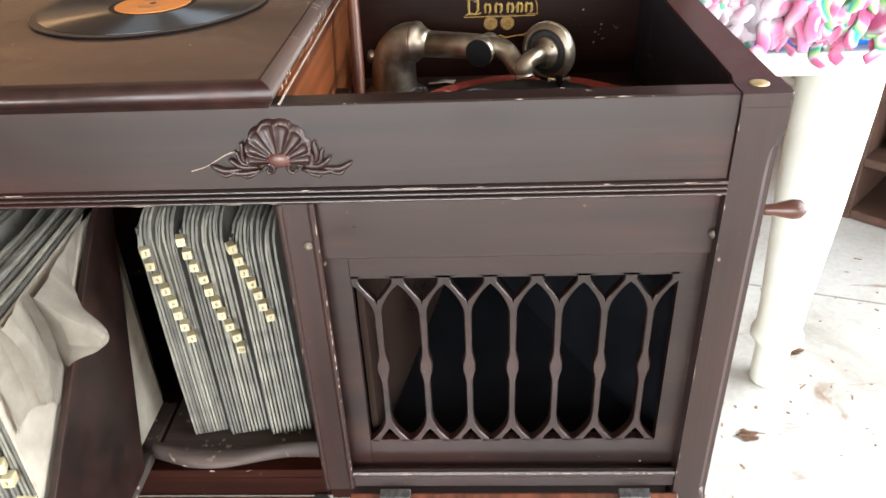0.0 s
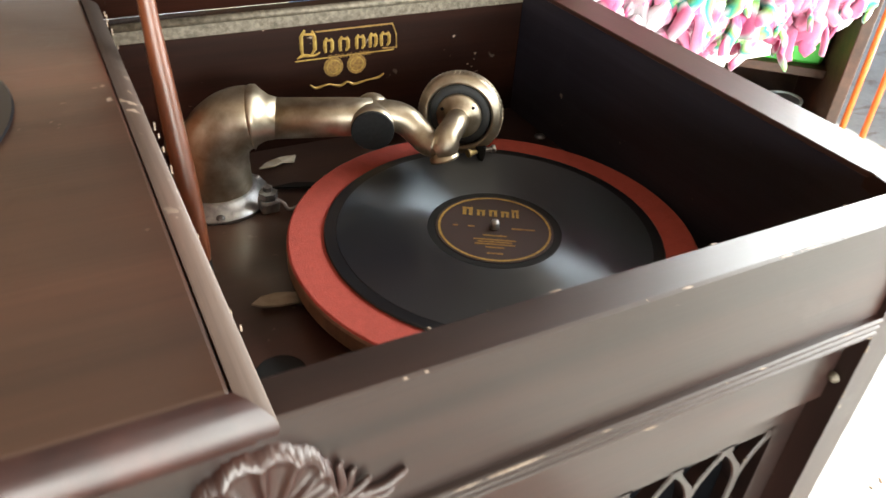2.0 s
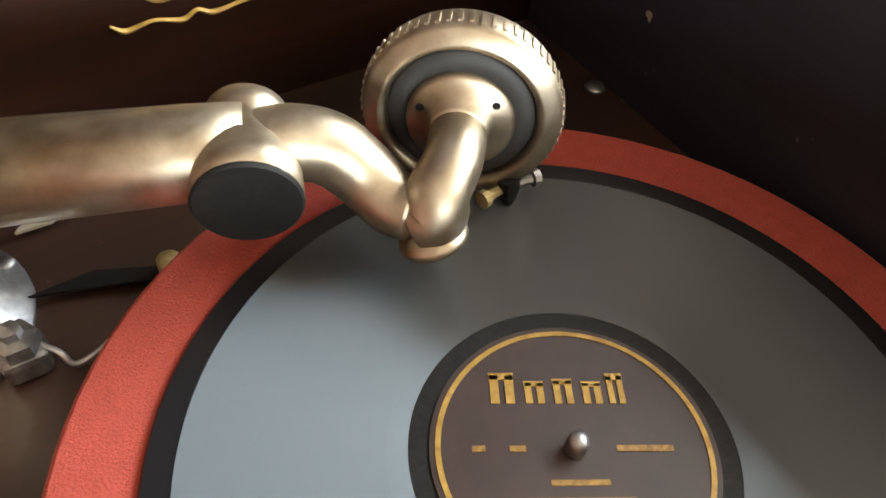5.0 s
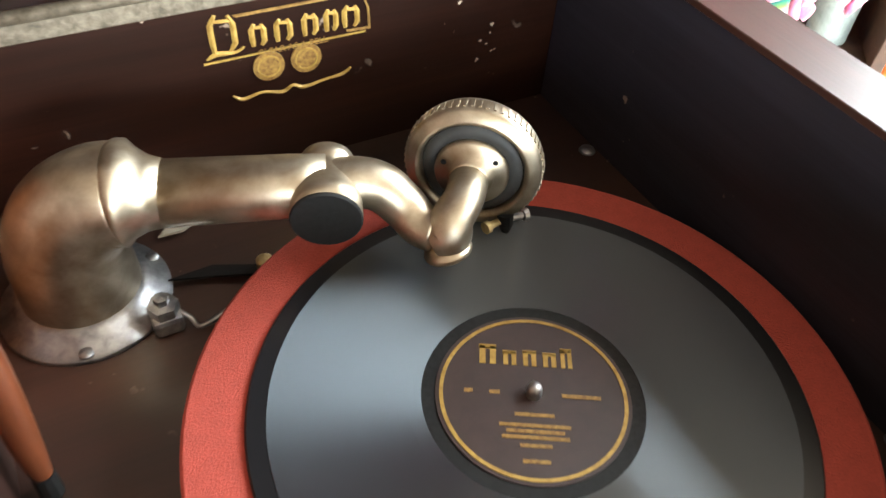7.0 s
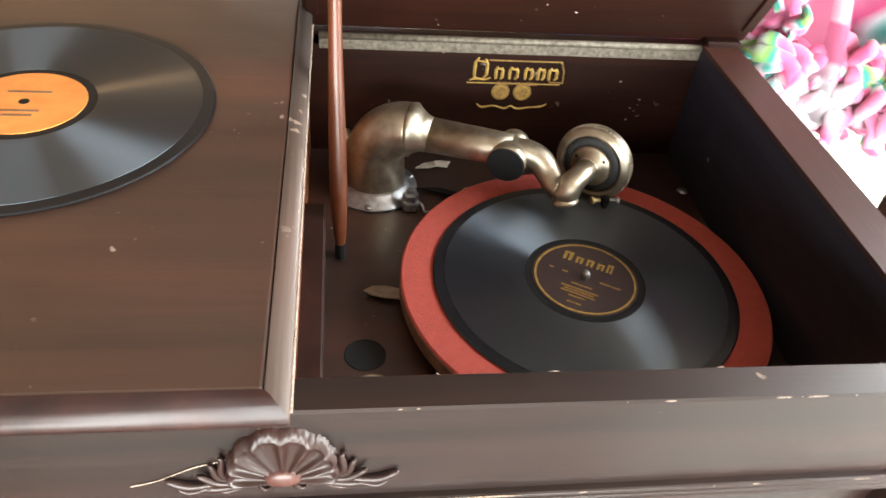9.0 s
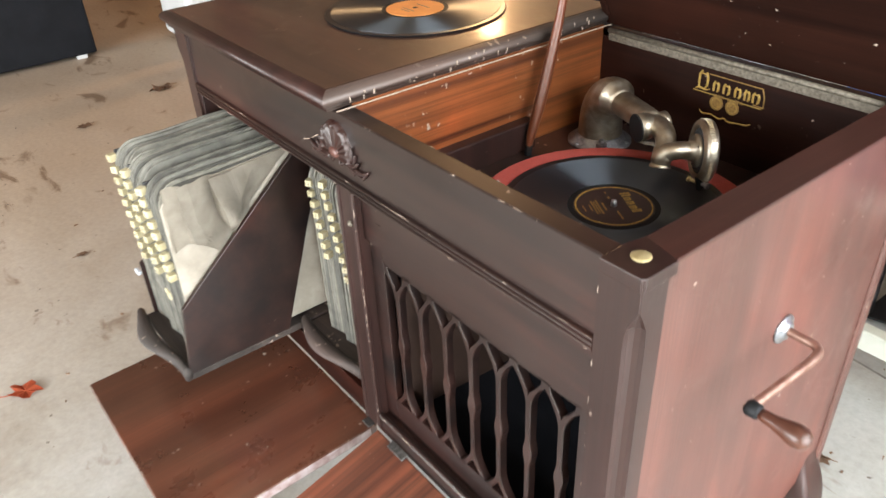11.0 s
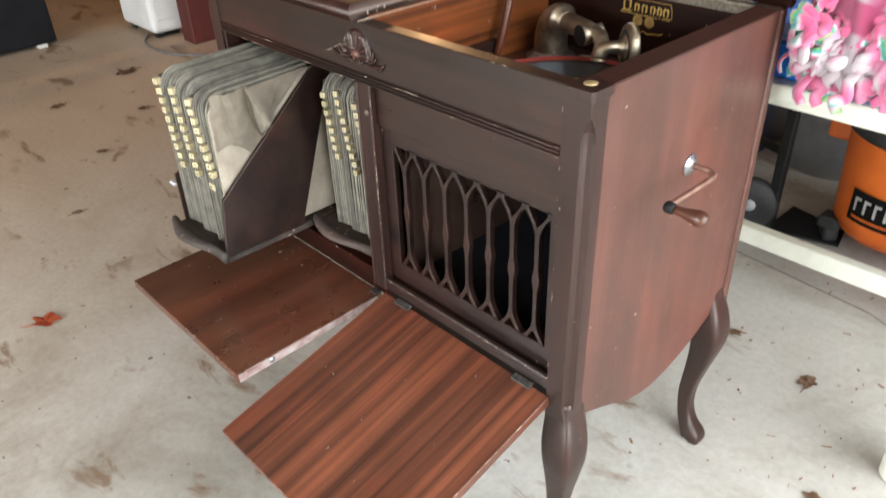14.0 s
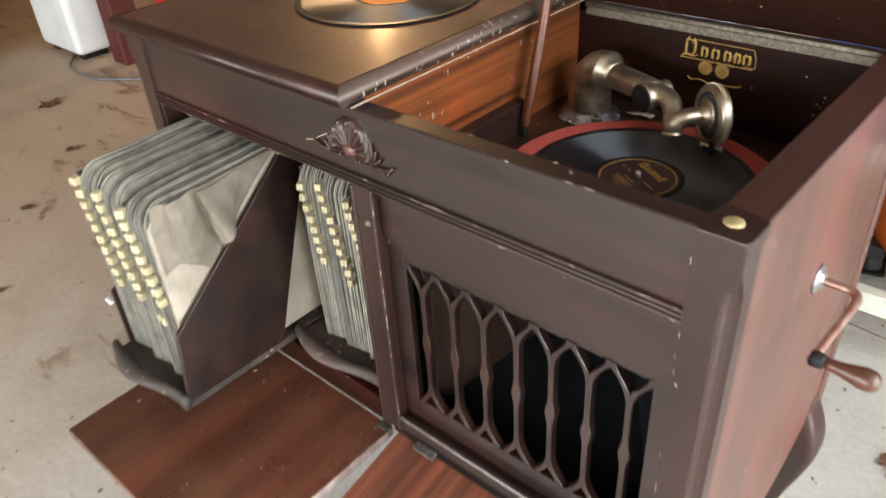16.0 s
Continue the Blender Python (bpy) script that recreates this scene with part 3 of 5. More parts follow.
# ---- fretwork grille ----
GX0, GX1, GZ0, GZ1, GY = -0.391, -0.064, 0.447, 0.676, 0.016
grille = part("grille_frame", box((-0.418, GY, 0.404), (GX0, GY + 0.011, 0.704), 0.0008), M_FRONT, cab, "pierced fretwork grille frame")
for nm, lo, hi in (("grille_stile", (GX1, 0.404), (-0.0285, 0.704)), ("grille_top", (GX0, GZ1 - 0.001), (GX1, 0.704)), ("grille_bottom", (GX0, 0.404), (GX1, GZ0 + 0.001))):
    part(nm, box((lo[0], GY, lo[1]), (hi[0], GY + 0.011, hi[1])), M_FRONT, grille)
step = (GX1 - GX0) / 7


def fret(x):
    """One baluster whose forked ends close into lancet arches and leave a small pierced triangle above and below."""
    hs, zm, b = step / 2, 0.556, bmesh.new()
    rows = []
    for t in np.linspace(0, 1, 7):
        # foot: the arms close towards the bottom rail
        z = GZ0 - 0.001 + 0.04 * t
        outer = 0.0037 + (hs - 0.0037) * (1 - t) ** 2.1
        inner = 0.0125 * max(0.0, 1 - t / 0.47) ** 0.9 if t > 0 else 0.012
        rows.append((z, inner, max(outer, 0.0037)))
    for z, w in ((0.505, 0.0038), (zm - 0.02, 0.0036), (zm - 0.011, 0.0052), (zm - 0.004, 0.0068), (zm + 0.004, 0.0068), (zm + 0.011, 0.0052), (zm + 0.02, 0.0036), (0.6, 0.0038), (0.622, 0.0039)):
        rows.append((z, 0.0, w))
    for t in np.linspace(0.12, 1, 8):
        z = 0.626 + 0.041 * t
        rows.append((z, 0.0158 * max(0.0, (t - 0.47) / 0.53) ** 0.92, 0.0039 + (hs - 0.0039) * t ** 1.9))
    rows += [(0.6715, 0.0168, hs), (0.6745, 0.0165, hs), (0.6765, 0.0138, hs), (0.6774, 0.0105, hs), (0.677, 0.006, hs)]
    y0, y1, c = GY, GY + 0.0104, 0.0011
    for s in (-1, 1):
        ring = []
        for z, a, o in rows:
            flat = o > hs - 1e-4
            oc = o if flat else o - c
            ac = a + c if a > 0.0012 else a
            ring.append([b.verts.new((x + s * u, y, z)) for u, y in ((a, y1), (a, y0 + c if a > 0.0012 else y0), (min(ac, oc), y0), (oc, y0), (o, y0 if flat else y0 + c), (o, y1))])
        for p, q in zip(ring, ring[1:]):
            for i in range(5):
                b.faces.new((p[i], p[i + 1], q[i + 1], q[i]))
            b.faces.new((p[5], p[0], q[0], q[5]))
    bmesh.ops.remove_doubles(b, verts=b.verts[:], dist=1e-6)
    bmesh.ops.recalc_face_normals(b, faces=b.faces[:])
    # cusps on the rails
    slab([(x - 0.0062, GZ1 + 0.0025), (x - 0.0035, GZ1 - 0.0002), (x, GZ1 - 0.0012), (x + 0.0035, GZ1 - 0.0002), (x + 0.0062, GZ1 + 0.0025)], "y", GY + 0.0004, GY + 0.01, b)
    slab([(x - 0.0045, GZ0 - 0.001), (x - 0.002, GZ0 + 0.0018), (x + 0.002, GZ0 + 0.0018), (x + 0.0045, GZ0 - 0.001)], "y", GY + 0.0004, GY + 0.01, b)
    return b


for k in range(7):
    part("baluster", fret(GX0 + step * (k + 0.5)), M_FRONT, grille)


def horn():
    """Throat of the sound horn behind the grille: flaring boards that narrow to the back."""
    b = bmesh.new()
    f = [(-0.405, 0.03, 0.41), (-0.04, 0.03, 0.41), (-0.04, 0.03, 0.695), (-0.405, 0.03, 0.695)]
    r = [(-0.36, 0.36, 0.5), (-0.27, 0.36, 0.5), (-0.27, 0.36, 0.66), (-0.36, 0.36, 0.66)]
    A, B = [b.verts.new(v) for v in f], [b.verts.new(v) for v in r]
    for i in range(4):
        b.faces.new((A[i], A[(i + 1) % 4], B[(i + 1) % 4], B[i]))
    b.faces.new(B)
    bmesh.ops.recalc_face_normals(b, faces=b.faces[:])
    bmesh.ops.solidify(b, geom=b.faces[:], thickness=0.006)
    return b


# throat boards coloured near-black for the shade behind the grille
part("horn_throat", horn(), M_THROATSHADE, cab, "flaring horn throat with its inner shade painted near-black")
part("horn_board", slab([(0.04, 0.415), (0.33, 0.5), (0.33, 0.655), (0.04, 0.69)], "x", -0.402, -0.394, m=Matrix.Translation((-0.39, 0.04, 0)) @ Matrix.Rotation(-0.3, 4, "Z") @ Matrix.Translation((0.4, -0.04, 0))), M_HORN, cab, "glossy brown horn side board")

# ---- turntable well ----
WX0, WX1, WY0, WY1, WZ = -0.436, -0.036, 0.024, 0.447, 0.733
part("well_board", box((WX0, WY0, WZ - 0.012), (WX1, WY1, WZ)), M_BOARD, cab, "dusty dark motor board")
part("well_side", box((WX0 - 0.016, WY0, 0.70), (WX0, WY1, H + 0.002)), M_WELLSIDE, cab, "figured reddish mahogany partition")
# second side wears the tone with the bluish reflection painted in
part("well_side", box((WX1, WY0, 0.70), (-0.022, WY1, H - 0.0005), 0.0008), M_WELLSHEEN, cab, "side of the well, bluish reflected light in its dark colour")
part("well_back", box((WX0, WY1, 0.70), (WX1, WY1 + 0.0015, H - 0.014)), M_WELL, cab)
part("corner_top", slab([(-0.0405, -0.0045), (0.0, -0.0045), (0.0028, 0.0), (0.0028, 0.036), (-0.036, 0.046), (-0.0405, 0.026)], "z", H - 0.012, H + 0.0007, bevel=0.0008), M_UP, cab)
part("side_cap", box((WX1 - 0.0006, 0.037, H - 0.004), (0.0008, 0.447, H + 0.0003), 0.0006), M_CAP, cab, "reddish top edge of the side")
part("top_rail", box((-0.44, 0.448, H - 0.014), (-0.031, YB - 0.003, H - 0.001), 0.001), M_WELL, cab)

# shell ornament on the front rail
SX, SZ = -0.437, 0.8165


def shell_fan():
    """A dished scallop: slender ridges between hollow flutes, with a ruffled rim."""
    b = bmesh.new()
    na, nr, flutes = 88, 14, 8
    g = []
    for i in range(na + 1):
        u = i / na
        a = radians(-98 + 196 * u)
        ridge = abs(math.cos(math.pi * flutes * u)) ** 5
        R = 0.042 - 0.0105 * math.sin(a) ** 2 - 0.0016 * ridge + 0.0005 * math.sin(i * 2.3)
        row = []
        for j in range(nr + 1):
            w = 0.12 + 0.88 * j / nr
            lip = max(0.0, (w - 0.86) / 0.14)
            d = 0.0042 + 0.0035 * (1 - w) + 0.0036 * ridge * min(1.0, w * 1.6) * (1 - 0.5 * lip) + 0.0036 * math.sin(lip * math.pi) * (1 - 0.6 * ridge)
            if j == nr:
                d = -0.0006
            row.append(b.verts.new((SX + R * w * math.sin(a), -d, SZ + R * w * math.cos(a) * 0.94)))
        g.append(row)
    for i in range(na):
        for j in range(nr):
            b.faces.new((g[i][j], g[i + 1][j], g[i + 1][j + 1], g[i][j + 1]))
    b.faces.new([r[0] for r in g])
    bmesh.ops.recalc_face_normals(b, faces=b.faces[:])
    for f in b.faces:
        f.smooth = True
    return b


orn = part("shell_carving", shell_fan(), M_UP, cab, "carved scallop shell with leaf scrolls")
part("shell_heart", ball((SX, -0.0055, SZ + 0.002), 1, (0.0115, 0.0052, 0.0078)), M_SIDE, orn, "worn reddish shell heart", True)


def scroll(s):
    """A volute under the shell with an acanthus leaf that sweeps outwards."""
    curl = [(SX + s * (0.011 + (0.0072 - 0.0011 * q) * math.cos(q * 1.15 + 0.4)), -0.0045, SZ - 0.0085 + (0.0072 - 0.0011 * q) * math.sin(q * 1.15 + 0.4), 0.0023 - 0.00022 * q) for q in np.linspace(0, 5.4, 26)]
    b = tube(curl, 8)
    for k, (u0, w0, u1, w1, r) in enumerate(((0.018, -0.010, 0.052, -0.0085, 0.0028), (0.02, -0.006, 0.046, 0.0015, 0.0026), (0.026, -0.006, 0.040, 0.0085, 0.0024), (0.028, -0.004, 0.034, 0.0165, 0.0022), (0.036, -0.0085, 0.0635, -0.004, 0.003), (0.04, -0.0105, 0.058, -0.0105, 0.0022), (0.021, -0.012, 0.038, -0.0135, 0.002))):
        mid = ((u0 + u1) / 2 + 0.002, (w0 + w1) / 2 - 0.0035)
        leaf = smooth_path([(u0, w0, r * 0.5), (mid[0], mid[1], r), (u1 - 0.002, w1 - 0.001, r * 0.75), (u1, w1 + 0.0012, r * 0.2)], 4)
        tube([(SX + s * u, -0.002 - 0.0012 * (k % 2), SZ + w, q) for u, w, q in [tuple(v) for v in leaf]], 8, b)
    return b


for s in (-1, 1):
    part("leaf_scroll", scroll(s), M_UP, orn, smooth=True)
crack = smooth_path([(-0.521, 0.806, 0.0005), (-0.505, 0.811, 0.0008), (-0.485, 0.822, 0.0007), (-0.468, 0.828, 0.0009), (-0.46, 0.838, 0.0006)], 5)
part("veneer_crack", ribbon([tuple(q) for q in crack], -0.0006, 0.001), M_PALE, cab, "pale crack in the veneer")


def leg(cx, cy, dx, dy):
    d = Vector((dx, dy, 0)).normalized()
    rows = [(0.0, 0.375, 0.021), (0.003, 0.34, 0.0245), (0.015, 0.30, 0.0285), (0.021, 0.265, 0.0275), (0.016, 0.22, 0.0225), (0.005, 0.165, 0.0175), (-0.004, 0.11, 0.0145), (-0.002, 0.066, 0.0135), (0.01, 0.034, 0.0155), (0.026, 0.015, 0.019), (0.03, 0.006, 0.019), (0.028, 0.0, 0.016)]
    pts = [(cx + d.x * o, cy + d.y * o, z, r) for o, z, r in [tuple(q) for q in smooth_path(rows, 4)]]
    return tube(pts, 20, square=True)


for cx, cy, dx, dy in ((-0.022, 0.022, 1, -1), (-0.022, 0.438, 1, -0.25), (XL + 0.022, 0.022, -1, -1), (XL + 0.022, 0.438, -1, -0.25)):
    part("leg", leg(cx, cy, dx, dy), M_UP, cab, "cabriole leg", True)


def fall_front(name, x0, x1, hinge, lip, mat, label):
    """A door that lies open, hinged at its lower edge: hinge and lip are (y, z) of the top face."""
    (y0, z0), (y1, z1) = hinge, lip
    L = math.hypot(y1 - y0, z1 - z0)
    a = math.atan2(z1 - z0, -(y1 - y0))
    b = box((x0, -L, -0.018), (x1, 0, 0), 0.0022, seg=2)
    m = Matrix.Translation((0, y0, z0)) @ Matrix.Rotation(-a, 4, "X")
    b.transform(m)
    d = part(name, b, mat, cab, label)
    return d, m, L


door_r, mr, LR = fall_front("fall_door", -0.419, -0.034, (-0.004, 0.381), (-0.357, 0.289), M_DOOR, "open fall-front door with striped mahogany figure")
door_l, ml, LL = fall_front("fall_door", -0.842, -0.449, (0.012, 0.357), (-0.298, 0.349), M_DOORL, "open fall-front door, plain red-brown mahogany")
M_HINGE = plain("dark_hinge_steel", (0.05, 0.045, 0.04), (0.14, 0.13, 0.12), 0.5, 0.7, 120)
for d, m, L, x0, x1 in ((door_r, mr, LR, -0.419, -0.034), (door_l, ml, LL, -0.842, -0.449)):
    wear(m @ Vector((x0 + 0.004, -L + 0.0006, -0.0005)), m @ Vector((x1 - 0.004, -L + 0.0006, -0.0005)), 16, 0.0007, d)
    wear(m @ Vector((x1 - 0.0006, -L, -0.0006)), m @ Vector((x1 - 0.0006, 0, -0.0006)), 18, 0.0008, d)
# thin strip paints the daylit gleam on the worn right edge
b = box((-0.449, -LL + 0.002, -0.0165), (-0.4482, -0.012, -0.0015), 0.0003)
b.transform(ml)
part("bare_edge", b, M_LITEDGE, door_l, "worn door edge, pale pink with daylight painted in")
for x in (-0.365, -0.085):
    b = box((x - 0.018, -0.009, 0.0005), (x + 0.018, 0.003, 0.004), 0.0006)
    b.transform(mr)
    part("hinge", b, M_HINGE, door_r, "dark steel hinge leaf")
b = box((-0.468, -0.014, 0.0005), (-0.45, 0.0, 0.003), 0.0005)
b.transform(ml)
part("hinge", b, M_HINGE, door_l, "dark steel hinge leaf")
b = lathe([(0.006, 0), (0.006, 0.002), (0.0035, 0.003), (0, 0.005)], spin_to((-0.449, -0.245, -0.007), (1, 0, 0)), 14)
b.transform(ml)
part("catch_plate", b, M_STEEL, door_l, "bright metal catch plate", True)

# left lid with moulded edge
lid = part("fixed_lid", box((-0.905, -0.004, H + 0.012), (-0.443, YB + 0.004, H + 0.0245), 0.002, seg=2), M_LID, cab, "closed left lid with moulded edge and worn rim")


def lid_edge(pts):
    """Ogee moulding swept round the lid: rows of (x, y, out x, out y)."""
    prof = [(0.0, 0.0005), (0.0055, 0.0008), (0.006, 0.004), (0.0095, 0.007), (0.0125, 0.0105), (0.0135, 0.0145), (0.012, 0.0185), (0.008, 0.0215), (0.004, 0.0235), (0.0, 0.0243)]
    b = bmesh.new()
    R = [[b.verts.new((x + ox * u, y + oy * u, H + w)) for u, w in prof] for x, y, ox, oy in pts]
    for p, q in zip(R, R[1:]):
        for i in range(len(prof) - 1):
            b.faces.new((p[i], q[i], q[i + 1], p[i + 1]))
    b.faces.new(R[0]), b.faces.new(R[-1])
    bmesh.ops.recalc_face_normals(b, faces=b.faces[:])
    for f in b.faces:
        f.smooth = len(f.verts) == 4
    return b


part("lid_moulding", lid_edge([(-0.4425, -0.0035, 0.9, -1), (-0.906, -0.0035, -0.9, -1), (-0.906, YB + 0.003, -0.9, 0)]), M_UP, lid)
part("lid_meeting_edge", lid_edge([(-0.4425, -0.0035, 0.9, -1), (-0.4425, YB + 0.004, 0.9, 0)]), M_EDGE, lid, "scuffed lid edge with flaking varnish")
part("worn_rim", tube([(-0.431, 0.0 + t * 0.46, H + 0.0006, 0.0011) for t in np.linspace(0, 1, 12)], 6), M_PALE, lid)
rng = random.Random(4)
for k in range(26):
    t = rng.random() ** 0.8 * 0.44
    z = H + rng.uniform(0.006, 0.02)
    u = 0.0085 + 0.0048 * min(1, (z - H) / 0.0145)
    h = rng.uniform(0.0006, 0.003)
    part("varnish_chip", box((-0.4425 + u - 0.0004, t, z - h), (-0.4425 + u + 0.0004, t + rng.uniform(0.0006, 0.002), z + h)), M_PALE, lid)

# raised right lid, propped by a rod
lean = radians(28)
ml2 = Matrix.Translation((0, 0.457, H - 0.001)) @ Matrix.Rotation(lean, 4, "X")
b = box((-0.44, 0.0, 0.001), (0.012, 0.016, 0.47), 0.003, seg=2)
b.transform(ml2)
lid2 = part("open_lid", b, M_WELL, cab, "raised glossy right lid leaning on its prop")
b = box((-0.436, -0.003, 0.02), (-0.425, 0.001, 0.462), 0.001)
b.transform(ml2)
part("lid_rim", b, M_WELL, lid2)
b = box((0.0, -0.003, 0.02), (0.0115, 0.001, 0.462), 0.001)
b.transform(ml2)
part("lid_rim", b, M_WELL, lid2)
hinge = part("piano_hinge", box((-0.425, 0.4465, H - 0.018), (-0.026, 0.4495, H - 0.006), 0.0006), M_BRASSDULL, cab, "dusty brass piano hinge")
part("hinge_pin", tube([(-0.425, 0.447, H - 0.004, 0.0036), (-0.026, 0.447, H - 0.004, 0.0036)], 10), M_BRASSDULL, hinge, smooth=True)
part("corner_block", box((-0.035, 0.44, H - 0.002), (0.003, YB, H + 0.006), 0.002), M_WELL, cab)
rod_pts = [(-0.405, 0.274, WZ + 0.012, 0.0042), (-0.4055, 0.279, 0.762, 0.0062), (-0.4065, 0.294, 0.80, 0.0078), (-0.408, 0.314, 0.86, 0.0072), (-0.409, 0.333, 0.93, 0.0056), (-0.4095, 0.352, 1.05, 0.0056), (-0.41, 0.362, 1.12, 0.005)]
rod = part("prop_rod", tube([tuple(q) for q in smooth_path(rod_pts, 5)], 14), M_ROD, cab, "turned reddish lid prop rod", True)
part("rod_foot", tube([(-0.4048, 0.2725, WZ, 0.005), (-0.405, 0.2745, WZ + 0.014, 0.005)], 10), M_BLACK, rod)

# crank
crank = part("crank", tube([tuple(q) for q in smooth_path([(0.0, 0.247, 0.688, 0.0048), (0.022, 0.247, 0.688, 0.0048), (0.036, 0.246, 0.688, 0.005), (0.043, 0.238, 0.687, 0.005), (0.044, 0.22, 0.686, 0.0046), (0.042, 0.18, 0.684, 0.0042), (0.04, 0.14, 0.682, 0.0044), (0.0395, 0.127, 0.6815, 0.0056)], 5)], 14), plain("worn_copper", (0.3, 0.17, 0.12), (0.5, 0.33, 0.26), 0.4, 0.9, 70), cab, "bent metal winding crank with wooden handle", True)
part("escutcheon", lathe([(0.017, 0), (0.0165, 0.0025), (0.011, 0.0035), (0.01, 0.0065), (0.007, 0.0075)], spin_to((0.0, 0.247, 0.688), (1, 0, 0)), 24), M_STEEL, crank, "round nickel escutcheon", True)
part("ferrule", lathe([(0.0065, 0), (0.0085, 0.003), (0.0078, 0.012), (0.0062, 0.014)], spin_to((0.036, 0.13, 0.6815), (1, 0, 0)), 18), M_BLACK, crank, "dark ferrule", True)
part("handle", lathe([(0.0052, 0), (0.0062, 0.005), (0.0068, 0.014), (0.0095, 0.026), (0.0112, 0.034), (0.0106, 0.042), (0.0064, 0.0475), (0, 0.049)], spin_to((0.05, 0.13, 0.6815), (1, 0, 0)), 24), wood("handle_wood", (0.035, 0.012, 0.007), (0.11, 0.04, 0.022), "x", (0.22, 0.34)), crank, "varnished wooden knob handle", True)

# ---- turntable, records ----
CX, CY, TZ = -0.1995, 0.208, WZ + 0.008


def disc_at(x, y, z):
    return Matrix.Translation((x, y, z))


tt = solo("turntable", lathe([(0.0, 0.002), (0.156, 0.002), (0.157, 0.005), (0.157, 0.0155), (0.156, 0.017), (0, 0.017)], disc_at(CX, CY, TZ + 0.002), 96), M_RIM, "round turntable platter with worn red felt top", "turntable")
part("felt", lathe([(0.0, 0.0), (0.155, 0.0), (0.1565, 0.001), (0.155, 0.002), (0, 0.002)], disc_at(CX, CY, TZ + 0.0192), 96), M_FELT, tt, "worn red felt")
part("bearing", lathe([(0.03, 0), (0.03, 0.012)], disc_at(CX, CY, WZ), 20), M_STEEL, tt)
part("spindle", lathe([(0.0036, 0), (0.0036, 0.007), (0.0028, 0.0095), (0, 0.0105)], disc_at(CX, CY, TZ + 0.0208), 16), M_STEEL, tt, "", True)


def disc_record(x, y, z, r, rl, label, lblmat, ringmat=None):
    t = solo("shellac_record", lathe([(rl + 0.006, 0.0), (rl + 0.0065, 0.0021), (rl + 0.013, 0.00235), (r - 0.0095, 0.0024), (r - 0.0095, 0.0)], disc_at(x, y, z), 128, close=False), M_REC, label, "record", smooth=False)
    part("margin", lathe([(r - 0.0094, 0.0), (r - 0.0094, 0.0021), (r - 0.001, 0.0021), (r, 0.0012), (r - 0.001, 0.0), (r - 0.0094, 0.0)], disc_at(x, y, z), 128, close=False), M_SHELLAC, t, "smooth black outer margin")
    part("dead_wax", lathe([(0.0, 0.0001), (rl + 0.0066, 0.0001), (rl + 0.0066, 0.0019), (0, 0.0019)], disc_at(x, y, z), 96), M_BLACK, t)
    lb = part("label", lathe([(0.0, 0.0), (rl, 0.0), (rl, 0.0006), (0, 0.0006)], disc_at(x, y, z + 0.0019), 64), lblmat, t, "printed paper label")
    if ringmat:
        part("label_ring", lathe([(rl - 0.0035, 0), (rl - 0.0018, 0), (rl - 0.0018, 0.0003), (rl - 0.0035, 0.0003), (rl - 0.0035, 0)], disc_at(x, y, z + 0.0025), 64, close=False), ringmat, lb)
    return t, lb


rec, lb = disc_record(CX, CY, TZ + 0.0212, 0.1295, 0.0452, "black ten-inch shellac record with dark gold-ringed label", M_LABEL, M_GOLD)
# the maker's mark and the small print stand as plain shapes
turn = Matrix.Translation((CX, CY, TZ + 0.0238)) @ Matrix.Rotation(radians(-30), 4, "Z")
mark = [(-0.021, 0.0095, 0.013), (-0.0105, 0.0075, 0.0095), (-0.001, 0.0075, 0.0105), (0.0085, 0.0075, 0.0095), (0.0165, 0.0065, 0.013)]
for x, w, h in mark:
    b = box((x - w * 0.42, 0.0155, 0), (x - w * 0.12, 0.0155 + h * 0.8, 0.0003))
    box((x + w * 0.1, 0.0155, 0), (x + w * 0.4, 0.0155 + h * 0.8, 0.0003), bm=b)
    box((x - w * 0.45, 0.0155 + h * 0.66, 0), (x + w * 0.42, 0.0155 + h * 0.86, 0.0003), bm=b)
    b.transform(turn)
    part("mark_shape", b, M_GOLD, lb)
for y, w in ((-0.011, 0.018), (-0.0165, 0.032), (-0.0195, 0.026), (-0.0225, 0.03), (-0.0265, 0.014), (-0.034, 0.012)):
    b = box((-w / 2, y - 0.0009, 0), (w / 2, y + 0.0009, 0.0002))
    b.transform(turn)
    part("print_bar", b, M_GOLDDIM, lb)
for x, w in ((-0.03, 0.004), (-0.018, 0.005), (0.022, 0.018)):
    b = box((x - w / 2, -0.001, 0), (x + w / 2, 0.001, 0.0002))
    b.transform(turn)
    part("print_bar", b, M_GOLDDIM, lb)
rec2, lb2 = disc_record(-0.627, 0.257, H + 0.0248, 0.131, 0.042, "black shellac record with plain orange label, on the closed lid", M_ORANGELBL)
# spindle hole is a black disc that paints its inner shade
part("centre_hole", lathe([(0.0037, 0), (0.0037, 0.0002), (0, 0.0002)], disc_at(-0.627, 0.257, H + 0.0275), 14), M_BLACK, lb2)
for y, w in ((0.014, 0.03), (-0.012, 0.026), (-0.018, 0.02)):
    part("print_bar", box((-0.627 - w / 2, 0.257 + y - 0.0012, H + 0.0273), (-0.627 + w / 2, 0.257 + y + 0.0012, H + 0.0275)), M_RIM, lb2)

